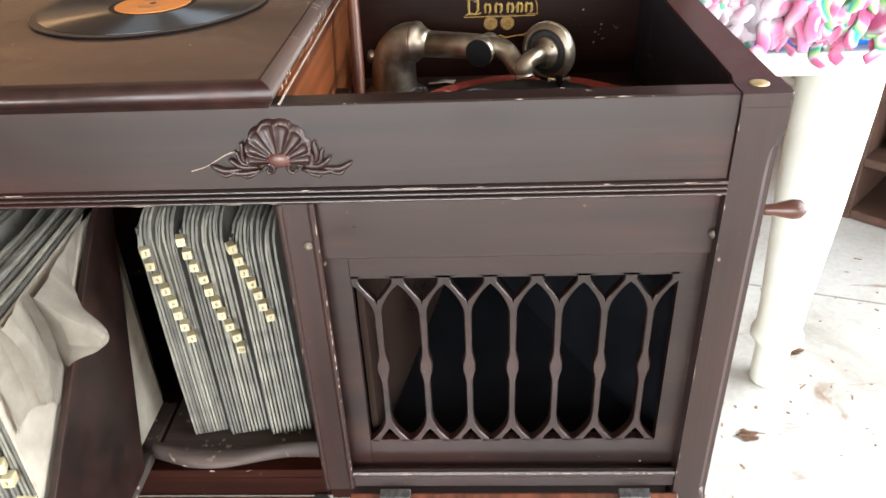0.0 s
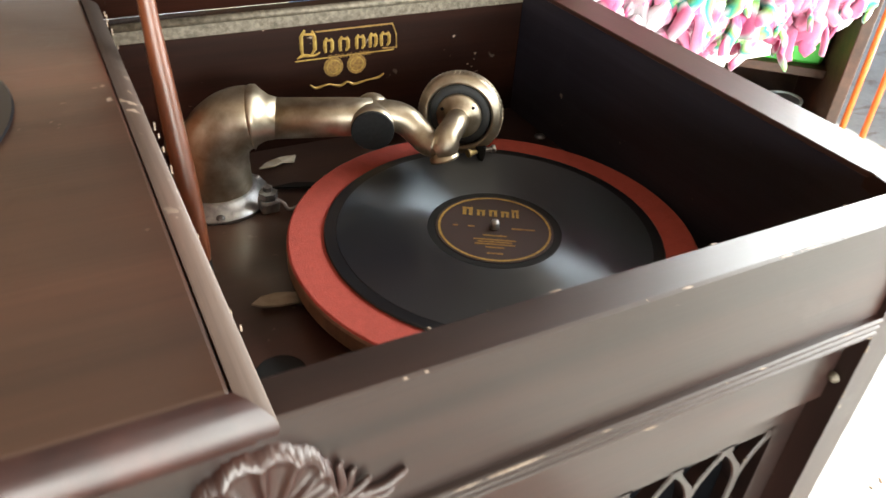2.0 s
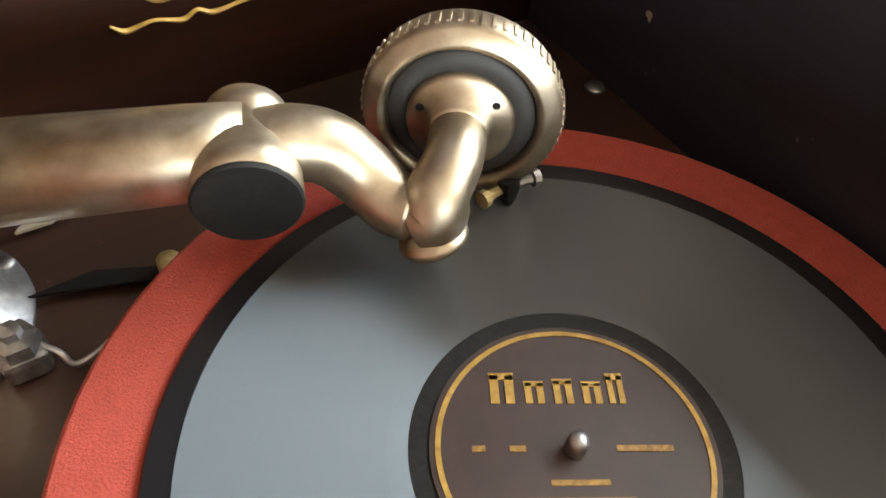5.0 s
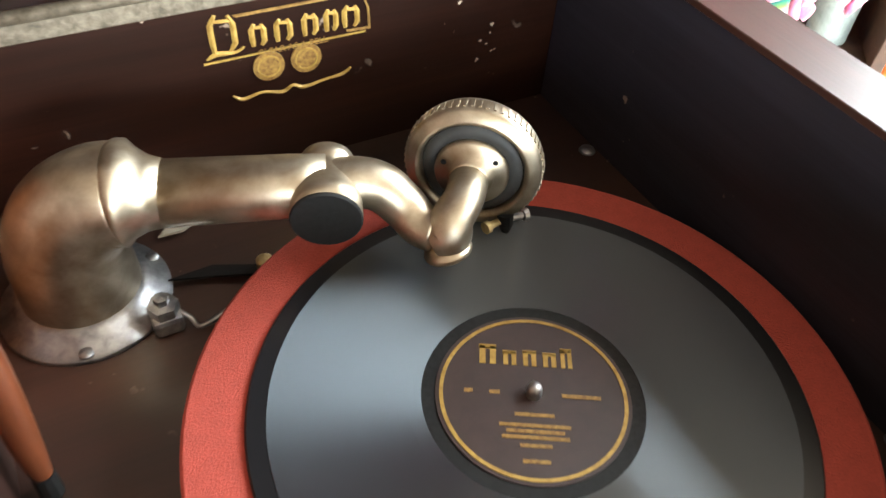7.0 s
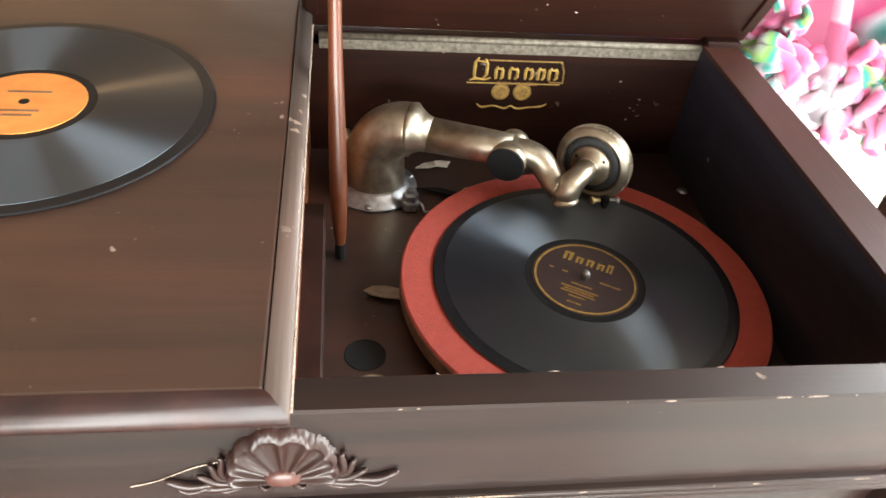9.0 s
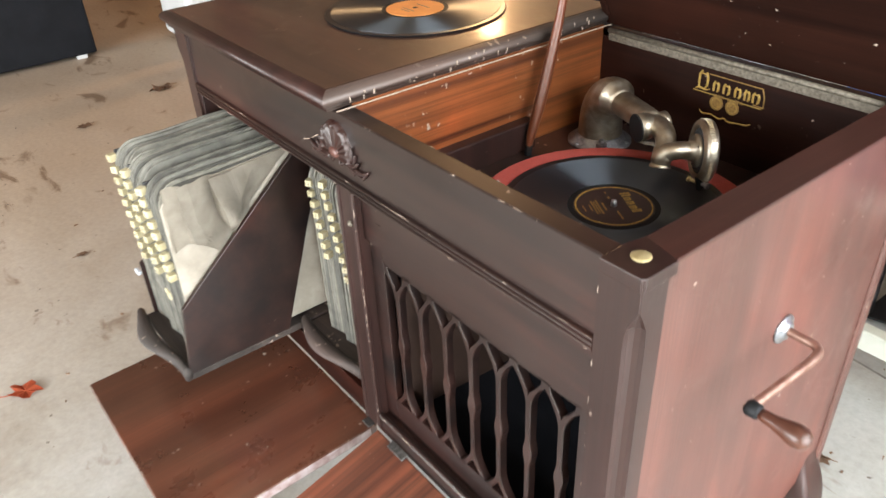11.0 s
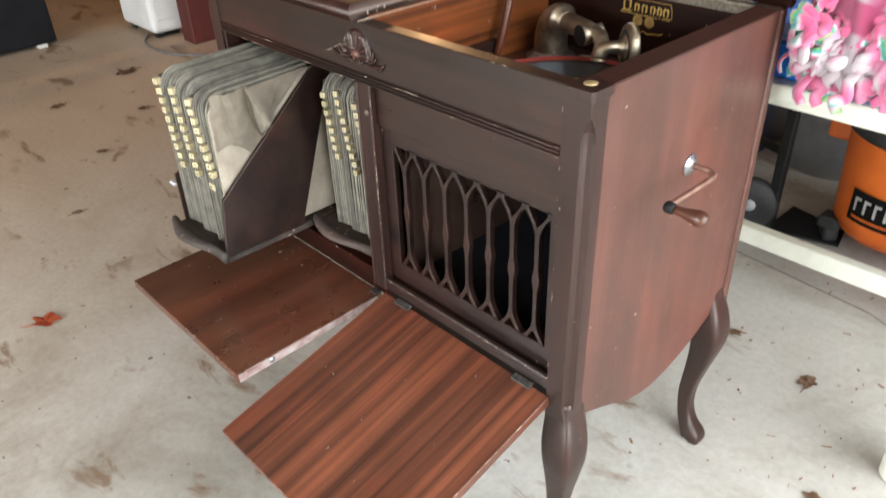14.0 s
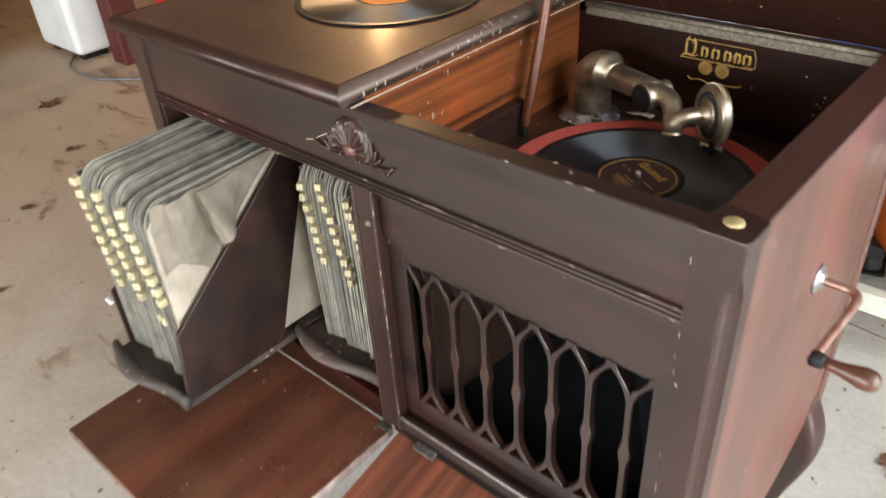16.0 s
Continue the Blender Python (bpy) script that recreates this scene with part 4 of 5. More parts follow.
# ---- tone arm ----
arm = thing("tone_arm", (-0.366, 0.376, WZ), "worn nickel tone arm with round sound box", "tone arm")
DA = Vector((0.1137, -0.0434, 0)).normalized()
e0 = Vector((-0.362, 0.376, 0)) - DA * 0.010
part("base_ring", lathe([(0.044, 0), (0.044, 0.003), (0.037, 0.005), (0.034, 0.011), (0.03, 0.013)], disc_at(e0.x, e0.y, WZ), 40), M_STEEL, arm, "tarnished round base flange", True)
for a in (20, 140, 260):
    part("screw", lathe([(0.004, 0), (0.0035, 0.0015), (0, 0.002)], disc_at(e0.x + 0.04 * math.cos(radians(a)), e0.y + 0.04 * math.sin(radians(a)), WZ + 0.0035), 12), M_STEEL, arm, "", True)


def on_arm(s, z, off=0.0):
    p = e0 + DA * s + Vector((DA.y, -DA.x, 0)) * -off
    return (p.x, p.y, z)


elbow = [(*on_arm(0, WZ + 0.008), 0.0305), (*on_arm(0.0, WZ + 0.022), 0.03), (*on_arm(0.0005, WZ + 0.04), 0.0292), (*on_arm(0.005, WZ + 0.0555), 0.028), (*on_arm(0.0145, WZ + 0.0675), 0.0268), (*on_arm(0.026, WZ + 0.0742), 0.0258), (*on_arm(0.0345, WZ + 0.0755), 0.0252)]
part("elbow", tube([tuple(q) for q in smooth_path(elbow, 6)], 32), M_NICKEL, arm, "swan-neck elbow", True)
part("flare", tube([(*on_arm(0.034, WZ + 0.0755), 0.025), (*on_arm(0.0355, WZ + 0.0757), 0.0262), (*on_arm(0.0375, WZ + 0.0757), 0.026), (*on_arm(0.041, WZ + 0.0755), 0.0222), (*on_arm(0.047, WZ + 0.075), 0.0185), (*on_arm(0.054, WZ + 0.0745), 0.0168)], 32), M_NICKEL, arm, "", True)
part("tube_section", tube([(*on_arm(0.052, WZ + 0.0745), 0.0168), (*on_arm(0.115, WZ + 0.0763), 0.0158), (*on_arm(0.132, WZ + 0.0766), 0.0152)], 28), M_NICKEL, arm, "", True)
SD = Vector((-0.38, -0.92, -0.04)).normalized()
jc = Vector((-0.2483, 0.3326, 0.8096))
joint = part("swivel_joint", tube([(*(jc + SD * s), r) for s, r in ((-0.0175, 0.0115), (-0.016, 0.0138), (-0.009, 0.0138), (-0.008, 0.0125), (-0.003, 0.0132), (0.004, 0.0145), (0.0105, 0.0162), (0.014, 0.0172), (0.023, 0.0175))], 28), M_NICKEL, arm, "cylindrical swivel joint", True)
part("black_cap", lathe([(0.0, 0), (0.0172, 0.0), (0.0174, 0.0012), (0.0166, 0.002), (0, 0.0022)], spin_to(jc + SD * 0.023, SD), 28), M_BLACK, joint, "flat black end cap")
g1 = [(*jc, 0.0128), (-0.235, 0.3275, 0.8105, 0.0128), (-0.2235, 0.322, 0.807, 0.0125), (-0.2155, 0.3135, 0.799, 0.0118), (-0.211, 0.3025, 0.7935, 0.011), (-0.206, 0.294, 0.7935, 0.0102)]
part("goose_neck", tube([tuple(q) for q in smooth_path(g1, 6)], 24), M_NICKEL, arm, "curved goose-neck tube", True)
SN = Vector((-0.63, -0.775, 0.05)).normalized()
sb = Vector((-0.1735, 0.319, 0.805))
g2 = [(-0.2065, 0.293, 0.7905, 0.0105), (-0.202, 0.2905, 0.7945, 0.0116), (-0.199, 0.293, 0.8015, 0.0108), (*(sb + SN * 0.025), 0.0102), (*(sb + SN * 0.01), 0.0102)]
part("goose_neck", tube([tuple(q) for q in smooth_path(g2, 6)], 24), M_NICKEL, arm, "", True)
part("neck_rim", lathe([(0.0098, -0.004), (0.0122, 0.0), (0.0126, 0.0015), (0.0122, 0.0025), (0.0098, 0.003)], spin_to((-0.2025, 0.2895, 0.7855), (0.2, -0.35, -1)), 24), M_NICKEL, arm, "", True)
box_m = spin_to(sb, SN)
sbx = part("sound_box", lathe([(0, -0.0125), (0.033, -0.0125), (0.0355, -0.011), (0.0362, -0.008), (0.0362, -0.001), (0.0348, 0.0015), (0.032, 0.002), (0.0305, 0.0035), (0.0285, 0.0035), (0.0272, 0.001), (0.027, -0.001), (0, -0.001)], box_m, 48), M_NICKEL, arm, "round nickel sound box", True)
part("rubber_ring", lathe([(0.018, -0.0008), (0.0268, -0.0008), (0.0262, 0.001), (0.019, 0.002), (0.018, -0.0008)], box_m, 40, close=False), M_RUBBER, sbx, "black rubber gasket", True)
part("back_boss", lathe([(0.0, -0.0009), (0.0195, -0.0009), (0.0195, 0.004), (0.0182, 0.0055), (0.0125, 0.006), (0.0115, 0.0115), (0.0095, 0.0125)], box_m, 36), M_NICKEL, sbx, "", True)
for a in (40, 160, 280):
    b = lathe([(0.0015, 0), (0.0015, 0.0006), (0, 0.0006)], disc_at(0.0155 * math.cos(radians(a)), 0.0155 * math.sin(radians(a)), 0.0054), 10)
    b.transform(box_m)
    part("screw", b, M_BLACK, sbx)
# milled rim
b = None
for k in range(60):
    a = 2 * math.pi * k / 60
    b = box((-0.0007, 0.0358, -0.0075), (0.0007, 0.0369, -0.0015), bm=b, m=Matrix.Rotation(a, 4, "Z"))
b.transform(box_m)
part("milled_rim", b, M_NICKEL, sbx)
nb = Vector((-0.1585, 0.305, 0.7745))
part("needle_holder", tube([(nb.x, nb.y, nb.z + 0.006, 0.005), (nb.x + 0.001, nb.y, nb.z - 0.002, 0.0045), (nb.x + 0.0015, nb.y - 0.001, nb.z - 0.008, 0.0025), (nb.x + 0.002, nb.y - 0.002, nb.z - 0.0095, 0.0006)], 10), M_BLACK, sbx, "black needle holder")
for s in (-1, 1):
    part("set_screw", tube([(nb.x + s * 0.003, nb.y, nb.z, 0.0022), (nb.x + s * 0.0105, nb.y - 0.002, nb.z + 0.001, 0.0022), (nb.x + s * 0.0108, nb.y - 0.002, nb.z + 0.001, 0.0036), (nb.x + s * 0.0135, nb.y - 0.0025, nb.z + 0.001, 0.0036)], 10), M_STEEL if s > 0 else M_BRASS, sbx)
part("back_post", lathe([(0.006, 0), (0.006, 0.012), (0.009, 0.014), (0.009, 0.02), (0, 0.022)], spin_to((-0.385, 0.386, WZ + 0.05), (-1, 0.4, 0)), 16), M_NICKEL, arm, "", True)

# ---- motor board hardware ----
br = thing("brake", (-0.32, 0.35, WZ), "tarnished steel turntable brake lever", "brake")
part("clamp", box((-0.345, 0.336, WZ), (-0.329, 0.352, WZ + 0.012), 0.003, seg=2), M_STEEL, br)
part("nut", lathe([(0.008, 0), (0.008, 0.006), (0.004, 0.007), (0.004, 0.011), (0, 0.012)], disc_at(-0.337, 0.344, WZ + 0.012), 6), M_STEEL, br)
part("lever_wire", tube([tuple(q) for q in smooth_path([(-0.334, 0.346, WZ + 0.012, 0.0014), (-0.326, 0.338, WZ + 0.008, 0.0014), (-0.322, 0.334, WZ + 0.003, 0.0014), (-0.305, 0.337, WZ + 0.005, 0.0022), (-0.29, 0.337, WZ + 0.006, 0.0022)], 4)], 8), M_STEEL, br, "", True)
part("pointer", slab([(-0.33, 0.372), (-0.305, 0.364), (-0.278, 0.354), (-0.28, 0.362), (-0.305, 0.373)], "z", WZ + 0.003, WZ + 0.0045), M_BLACK, br)
kn = solo("speed_screw", lathe([(0.003, 0), (0.003, 0.006), (0.0048, 0.0065), (0.0048, 0.0125), (0.003, 0.014), (0, 0.0145)], disc_at(-0.279, 0.3575, WZ), 16), M_BRASS, "small brass speed screw on the motor board", "screw", smooth=True)
for x, y in ((-0.043, 0.376), (-0.0345, 0.121), (-0.4255, 0.245)):
    solo("board_screw", lathe([(0.006, 0), (0.005, 0.0018), (0, 0.003)], disc_at(x, y, WZ), 14), M_STEEL, "dull round screw head on the motor board", "screw", "motor board screws", smooth=True)
sp = [(-0.386, 0.222), (-0.378, 0.2275), (-0.366, 0.2275), (-0.35, 0.222), (-0.34, 0.216), (-0.34, 0.212), (-0.352, 0.211), (-0.368, 0.213), (-0.38, 0.217)]
solo("speed_lever", slab(sp, "z", WZ + 0.0045, WZ + 0.0065, bevel=0.0004), M_NICKEL, "flat leaf-shaped nickel lever beside the platter", "lever")
part("lever_post", lathe([(0.003, 0), (0.003, 0.005)], disc_at(-0.352, 0.217, WZ), 10), M_STEEL, bpy.data.objects["speed_lever"])
# no recess: a flat black disc gives the dark of the hole
hole = solo("needle_hole", lathe([(0.0165, 0.0004), (0.0158, 0.001), (0.015, 0.0006), (0.0, 0.0005)], disc_at(-0.386, 0.155, WZ), 28, close=False), plain("hole_shade", (0.001, 0.001, 0.001), (0.002, 0.002, 0.002), 0.9), "round black disc painting the shade of the spent-needle hole", "needle cup")
cup = solo("needle_cup", lathe([(0.012, 0.0), (0.0165, 0.012), (0.0185, 0.0155), (0.0195, 0.016), (0.0195, 0.0172), (0.0175, 0.0172), (0.014, 0.009), (0, 0.006)], disc_at(-0.382, 0.102, WZ), 32), M_NICKEL, "small open nickel needle cup", "needle cup", smooth=True)
sc = slab([(-0.327, 0.407), (-0.317, 0.419), (-0.307, 0.416), (-0.301, 0.423), (-0.289, 0.419), (-0.293, 0.412), (-0.305, 0.409), (-0.313, 0.406)], "z", WZ + 0.0005, WZ + 0.002)
for v in sc.verts:
    v.co.z += 0.0025 * math.sin(v.co.x * 260) + 0.0025
solo("paper_scrap", sc, M_PAPER2, "curled scrap of tan paper on the motor board", "scrap")
plate = slab([tuple(q) for q in smooth_path([(-0.062, 0.142), (-0.05, 0.132), (-0.04, 0.118), (-0.041, 0.105), (-0.05, 0.1), (-0.057, 0.107), (-0.053, 0.118), (-0.062, 0.124), (-0.07, 0.13)], 4)], "z", WZ + 0.0005, WZ + 0.0035, bevel=0.0008)
for v in plate.verts:
    v.co.y -= 0.033
clip = solo("stop_bracket", plate, M_STEEL, "dull scrolled metal bracket beside the platter", "bracket")
part("bracket_screw", lathe([(0.005, 0), (0.005, 0.004), (0.003, 0.006), (0, 0.0065)], disc_at(-0.052, 0.092, WZ + 0.003), 14), M_STEEL, clip, "", True)
part("bracket_spring", tube([tuple(q) for q in smooth_path([(-0.066, 0.101, WZ + 0.004, 0.0016), (-0.055, 0.107, WZ + 0.007, 0.0016), (-0.044, 0.099, WZ + 0.008, 0.0016), (-0.039, 0.085, WZ + 0.006, 0.0016)], 5)], 8), M_STEEL, clip, "", True)

# ---- gold decal on the back board ----
decal = part("gold_decal", box((-0.276, WY1 - 0.0012, 0.8165), (-0.178, WY1 - 0.0002, 0.8175)), M_GOLD, cab, "gold transfer with plain ornamental shapes")


def dec(name, b, mat=M_GOLD):
    return part(name, b, mat, decal)


YD = WY1 - 0.0014
glyphs = [(-0.263, 0.019, 0.0235), (-0.2435, 0.0105, 0.014), (-0.2285, 0.012, 0.014), (-0.2125, 0.0105, 0.014), (-0.1995, 0.009, 0.014), (-0.187, 0.012, 0.014)]
for i, (x, w, h) in enumerate(glyphs):
    z0 = 0.8215
    b = ribbon([(x - w * 0.3, z0, 0.0012), (x - w * 0.33, z0 + h * 0.3, 0.0017), (x - w * 0.33, z0 + h * 0.75, 0.0017), (x - w * 0.15, z0 + h, 0.001)], YD, YD + 0.001)
    ribbon([(x + w * 0.15, z0, 0.001), (x + w * 0.33, z0 + h * 0.2, 0.0017), (x + w * 0.33, z0 + h * 0.7, 0.0017), (x + w * 0.2, z0 + h * 0.95, 0.001)], YD - 0.0002, YD + 0.0008, b)
    ribbon([(x - w * 0.3, z0 + h * 0.85, 0.0009), (x + w * 0.3, z0 + h * 0.8, 0.0012)], YD - 0.0004, YD + 0.0006, b)
    dec("decal_stroke", b)
dec("decal_tail", ribbon([tuple(q) for q in smooth_path([(-0.274, 0.819, 0.0006), (-0.268, 0.8215, 0.0016), (-0.258, 0.8205, 0.001), (-0.252, 0.823, 0.0005)], 4)], YD, YD + 0.001))
dec("decal_line", ribbon([(-0.256, 0.8425, 0.0006), (-0.18, 0.8425, 0.0006)], YD, YD + 0.001), M_GOLDDIM)
dec("decal_line", ribbon([(-0.18, 0.8425, 0.0007), (-0.176, 0.832, 0.0007), (-0.1755, 0.819, 0.0008), (-0.19, 0.8195, 0.0007)], YD, YD + 0.001), M_GOLDDIM)
writing("CLEAR AS A BELL", 0.0056, Matrix.Translation((-0.224, YD, 0.8172)) @ Matrix.Rotation(math.pi / 2, 4, "X"), M_GOLDDIM, decal)
for x in (-0.2395, -0.2165):
    dec("medallion", lathe([(0.0095, 0), (0.0095, 0.001), (0, 0.001)], spin_to((x, WY1 - 0.0003, 0.8075), (0, -1, 0)), 24), M_GOLDDIM)
    dec("medallion_ring", lathe([(0.0062, 0), (0.0072, 0), (0.0072, 0.0006), (0.0062, 0.0006), (0.0062, 0)], spin_to((x, WY1 - 0.0012, 0.8075), (0, -1, 0)), 20, close=False), M_GOLD)
dec("flourish", ribbon([tuple(q) for q in smooth_path([(-0.263, 0.7925, 0.0006), (-0.257, 0.7885, 0.0014), (-0.245, 0.7905, 0.0009), (-0.233, 0.7875, 0.0013), (-0.226, 0.7905, 0.001), (-0.219, 0.7875, 0.0013), (-0.205, 0.7895, 0.0009), (-0.194, 0.7905, 0.0013), (-0.188, 0.794, 0.0006)], 5)], YD, YD + 0.001))

# ---- record files ----


def leaf_sheet(x, y0, z0, z1, depth, lean, seed, thick=0.0026):
    """One pocket leaf: a thin upright card with a rounded, slightly wavy upper front corner."""
    r = random.Random(seed)
    R = 0.034
    pts = [(y0, z0), (y0 + r.uniform(-0.001, 0.001), z0 + 0.11), (y0 + r.uniform(-0.0015, 0.0015), z1 - R)]
    pts += [(y0 + R - R * math.cos(a), z1 - R + R * math.sin(a)) for a in np.linspace(0.25, math.pi / 2, 6)]
    n = 5
    top = [(y0 + R + (depth - R) * k / n, z1 + 0.006 * k / n + r.uniform(-0.0015, 0.0015)) for k in range(1, n + 1)]
    pts += top + [(y0 + depth, z0)]
    b = bmesh.new()
    A, B = [], []
    ph = r.uniform(0, 6)
    for y, z in pts:
        h = max(0.0, (z - z0) / (z1 - z0))
        w = lean * h + 0.0016 * h * math.sin(ph + y * 40) + r.uniform(-0.0004, 0.0004)
        A.append(b.verts.new((x + w - thick / 2, y, z)))
        B.append(b.verts.new((x + w + thick / 2, y, z)))
    k = len(A)
    b.faces.new(A), b.faces.new(list(reversed(B)))
    for i in range(k):
        b.faces.new((A[i], B[i], B[(i + 1) % k], A[(i + 1) % k]))
    bmesh.ops.recalc_face_normals(b, faces=b.faces[:])
    return b


def serpentine_lip(x0, x1, y, z, h=0.024):
    """Carved front lip of a file tray."""
    n = 28
    b = bmesh.new()
    rings = []
    for k in range(n + 1):
        t = k / n
        x = x0 + (x1 - x0) * t
        out = 0.006 + 0.006 * math.sin(t * math.pi * 2 - 0.6) + 0.005 * math.sin(t * math.pi)
        hz = h * (0.8 + 0.25 * math.cos(t * math.pi * 2))
        ring = []
        for a in np.linspace(0, 2 * math.pi, 11)[:-1]:
            ring.append(b.verts.new((x, y - out + (0.006 + out * 0.5) * math.cos(a), z + hz / 2 * math.sin(a))))
        rings.append(ring)
    for p, q in zip(rings, rings[1:]):
        for i in range(10):
            b.faces.new((p[i], p[(i + 1) % 10], q[(i + 1) % 10], q[i]))
    b.faces.new(rings[0]), b.faces.new(rings[-1])
    bmesh.ops.recalc_face_normals(b, faces=b.faces[:])
    return b


def record_file(label, dy, x0, x1, groups, lean, tabs, ts):
    t = thing("record_file", ((x0 + x1) / 2, 0.15 + dy, 0.42), label, "record file", "record files in the cabinet")
    part("tray", box((x0, 0.02 + dy, 0.419), (x1, 0.30 + dy, 0.431), 0.002), M_LIP, t, "dusty wooden tray")
    part("front_lip", serpentine_lip(x0 - 0.002, x1 + 0.002, 0.018 + dy, 0.434), M_LIP, t, "carved serpentine tray lip", True)
    s = 0
    for gi, (g0, g1, zt) in enumerate(groups):
        n = 11
        part("binder_board", box((g0 - 0.0055, 0.046 + dy, 0.432), (g0 - 0.003, 0.31 + dy, zt - 0.012)), M_LEAFEDGE, t, "dark binder board")
        for k in range(n):
            x = g0 + (g1 - g0) * k / (n - 1)
            s += 1
            z1 = zt + random.Random(s + 90).uniform(-0.006, 0.004)
            lf = part("pocket_leaf", leaf_sheet(x, 0.04 + dy + 0.0008 * k, 0.434, z1, 0.26, lean, s + int(dy * 1000)), M_PAPER, t)
            if k < 10 and (gi, k) not in tabs:
                z = zt - 0.02 - (zt - 0.59) * k / 9
                h = (z - 0.434) / (zt - 0.434)
                xx = x + lean * h
                q = Matrix.Translation((xx, 0.041 + dy, z)) @ Matrix.Rotation(random.Random(s).uniform(-0.25, 0.25), 4, "Z")
                b = box((-0.0046 * ts, -0.0075, -0.0048 * ts), (0.0046 * ts, 0.004, 0.0048 * ts), 0.0005)
                b.transform(q @ Matrix.Rotation(0.35, 4, "Z"))
                tb = part("index_tab", b, M_TAB, lf, "ivory index tab with a number")
                writing(str(k + 1), 0.0062 * ts, q @ Matrix.Rotation(0.35, 4, "Z") @ Matrix.Translation((0, -0.0077, 0)) @ Matrix.Rotation(math.pi / 2, 4, "X"), M_INK, t, 0.0001)
    return t


record_file("record file of grey pocket leaves with ivory tabs, pushed in", 0.0, -0.648, -0.451, [(-0.607, -0.572, 0.733), (-0.562, -0.522, 0.73), (-0.512, -0.47, 0.72)], -0.004, {(2, 7), (2, 8), (2, 9), (0, 0), (0, 9)}, 1.0)
left_file = record_file("record file of grey pocket leaves, pulled out, outer leaf torn", -0.2, -0.848, -0.652, [(-0.834, -0.793, 0.742), (-0.777, -0.737, 0.738), (-0.72, -0.674, 0.732)], 0.002, {(2, 9)}, 1.15)
part("diagonal_brace", slab([(-0.181, 0.43), (-0.166, 0.545), (0.045, 0.728), (0.1, 0.75), (-0.012, 0.43)], "x", -0.66, -0.653, bevel=0.0012), M_FRONT, left_file, "dark diagonal side board")


def torn_sheet():
    """The outer leaf's torn upper half: overlapping upright pleats, the last one with a tip bent outwards."""
    prof = [(-0.152, 0.003), (-0.14, 0.004), (-0.131, 0.006), (-0.127, 0.013), (-0.134, 0.024), (-0.118, 0.021), (-0.1, 0.012), (-0.083, 0.004), (-0.078, 0.011),
            (-0.089, 0.036), (-0.07, 0.034), (-0.048, 0.027), (-0.02, 0.016), (0.02, 0.008), (0.088, 0.004)]
    pts = []
    for (a, c), (d, e) in zip(prof, prof[1:]):
        pts += [(a + (d - a) * k / 4, c + (e - c) * k / 4) for k in range(4)]
    pts.append(prof[-1])
    b = bmesh.new()
    nv, g = 26, []
    for i, (py, px) in enumerate(pts):
        flat = -0.152 + 0.24 * i / (len(pts) - 1)
        jag = 0.012 * noise.noise((py * 45, 3, 4)) + 0.005 * noise.noise((py * 190, 8, 4))
        low = max(0.612 + 0.03 * math.sin(py * 62 + 4.0) + jag, 0.552 + (py + 0.166) * 0.867)
        row = []
        for j in range(nv + 1):
            v = j / nv
            z = low + (0.731 - low) * v
            grow = min(1.0, max(0.0, (z - 0.585) / 0.09)) ** 0.8
            top = 1 - 0.55 * max(0.0, (z - 0.7) / 0.03) ** 1.5
            tip = 0.03 * math.exp(-((py + 0.082) / 0.022) ** 2 - ((z - 0.682) / 0.026) ** 2) * (py > -0.0895 and i > 35)
            clear = min(1.0, max(0.0, (z - 0.552 - (py + 0.166) * 0.867) / 0.045))
            x = -0.6635 + (px * grow * top * clear if px > 0.003 else px) + tip * clear + 0.0016 * noise.noise((py * 40, z * 40, 0.7))
            y = flat + (py - flat) * (0.35 + 0.65 * grow) + 0.002 * noise.noise((z * 50, py * 9, 1))
            row.append(b.verts.new((max(x, -0.6632), y, z + 0.004 * noise.noise((py * 60, 2, 2)) * v)))
        g.append(row)
    for i in range(len(g) - 1):
        for j in range(nv):
            b.faces.new((g[i][j], g[i + 1][j], g[i + 1][j + 1], g[i][j + 1]))
    bmesh.ops.solidify(b, geom=b.faces[:], thickness=0.0006)
    return b


part("outer_leaf", slab([(-0.156, 0.44), (-0.156, 0.70), (-0.14, 0.722), (0.09, 0.735), (0.09, 0.44)], "x", -0.668, -0.665), M_PAPER2, left_file, "tan paper backing leaf")
part("torn_leaf", torn_sheet(), M_PAPER2, left_file, "crumpled torn tan paper leaf")
part("loose_slip", box((-0.862, -0.172, 0.508), (-0.845, -0.166, 0.514), 0.001), M_CLOTH, left_file, "white paper slip")
b = box((-0.669, -0.178, 0.57), (-0.651, -0.1755, 0.5815), 0.0004)
tb = part("index_tab", b, M_TAB, left_file, "large ivory tab numbered ten")
writing("10", 0.008, Matrix.Translation((-0.6615, -0.1785, 0.5757)) @ Matrix.Rotation(math.pi / 2, 4, "X"), M_INK, left_file, 0.0001)
part("side_board", slab([(-0.165, 0.432), (-0.165, 0.53), (-0.14, 0.545), (0.07, 0.70), (0.07, 0.432)], "x", -0.8475, -0.8425), M_UP, left_file, "dark tray side board")

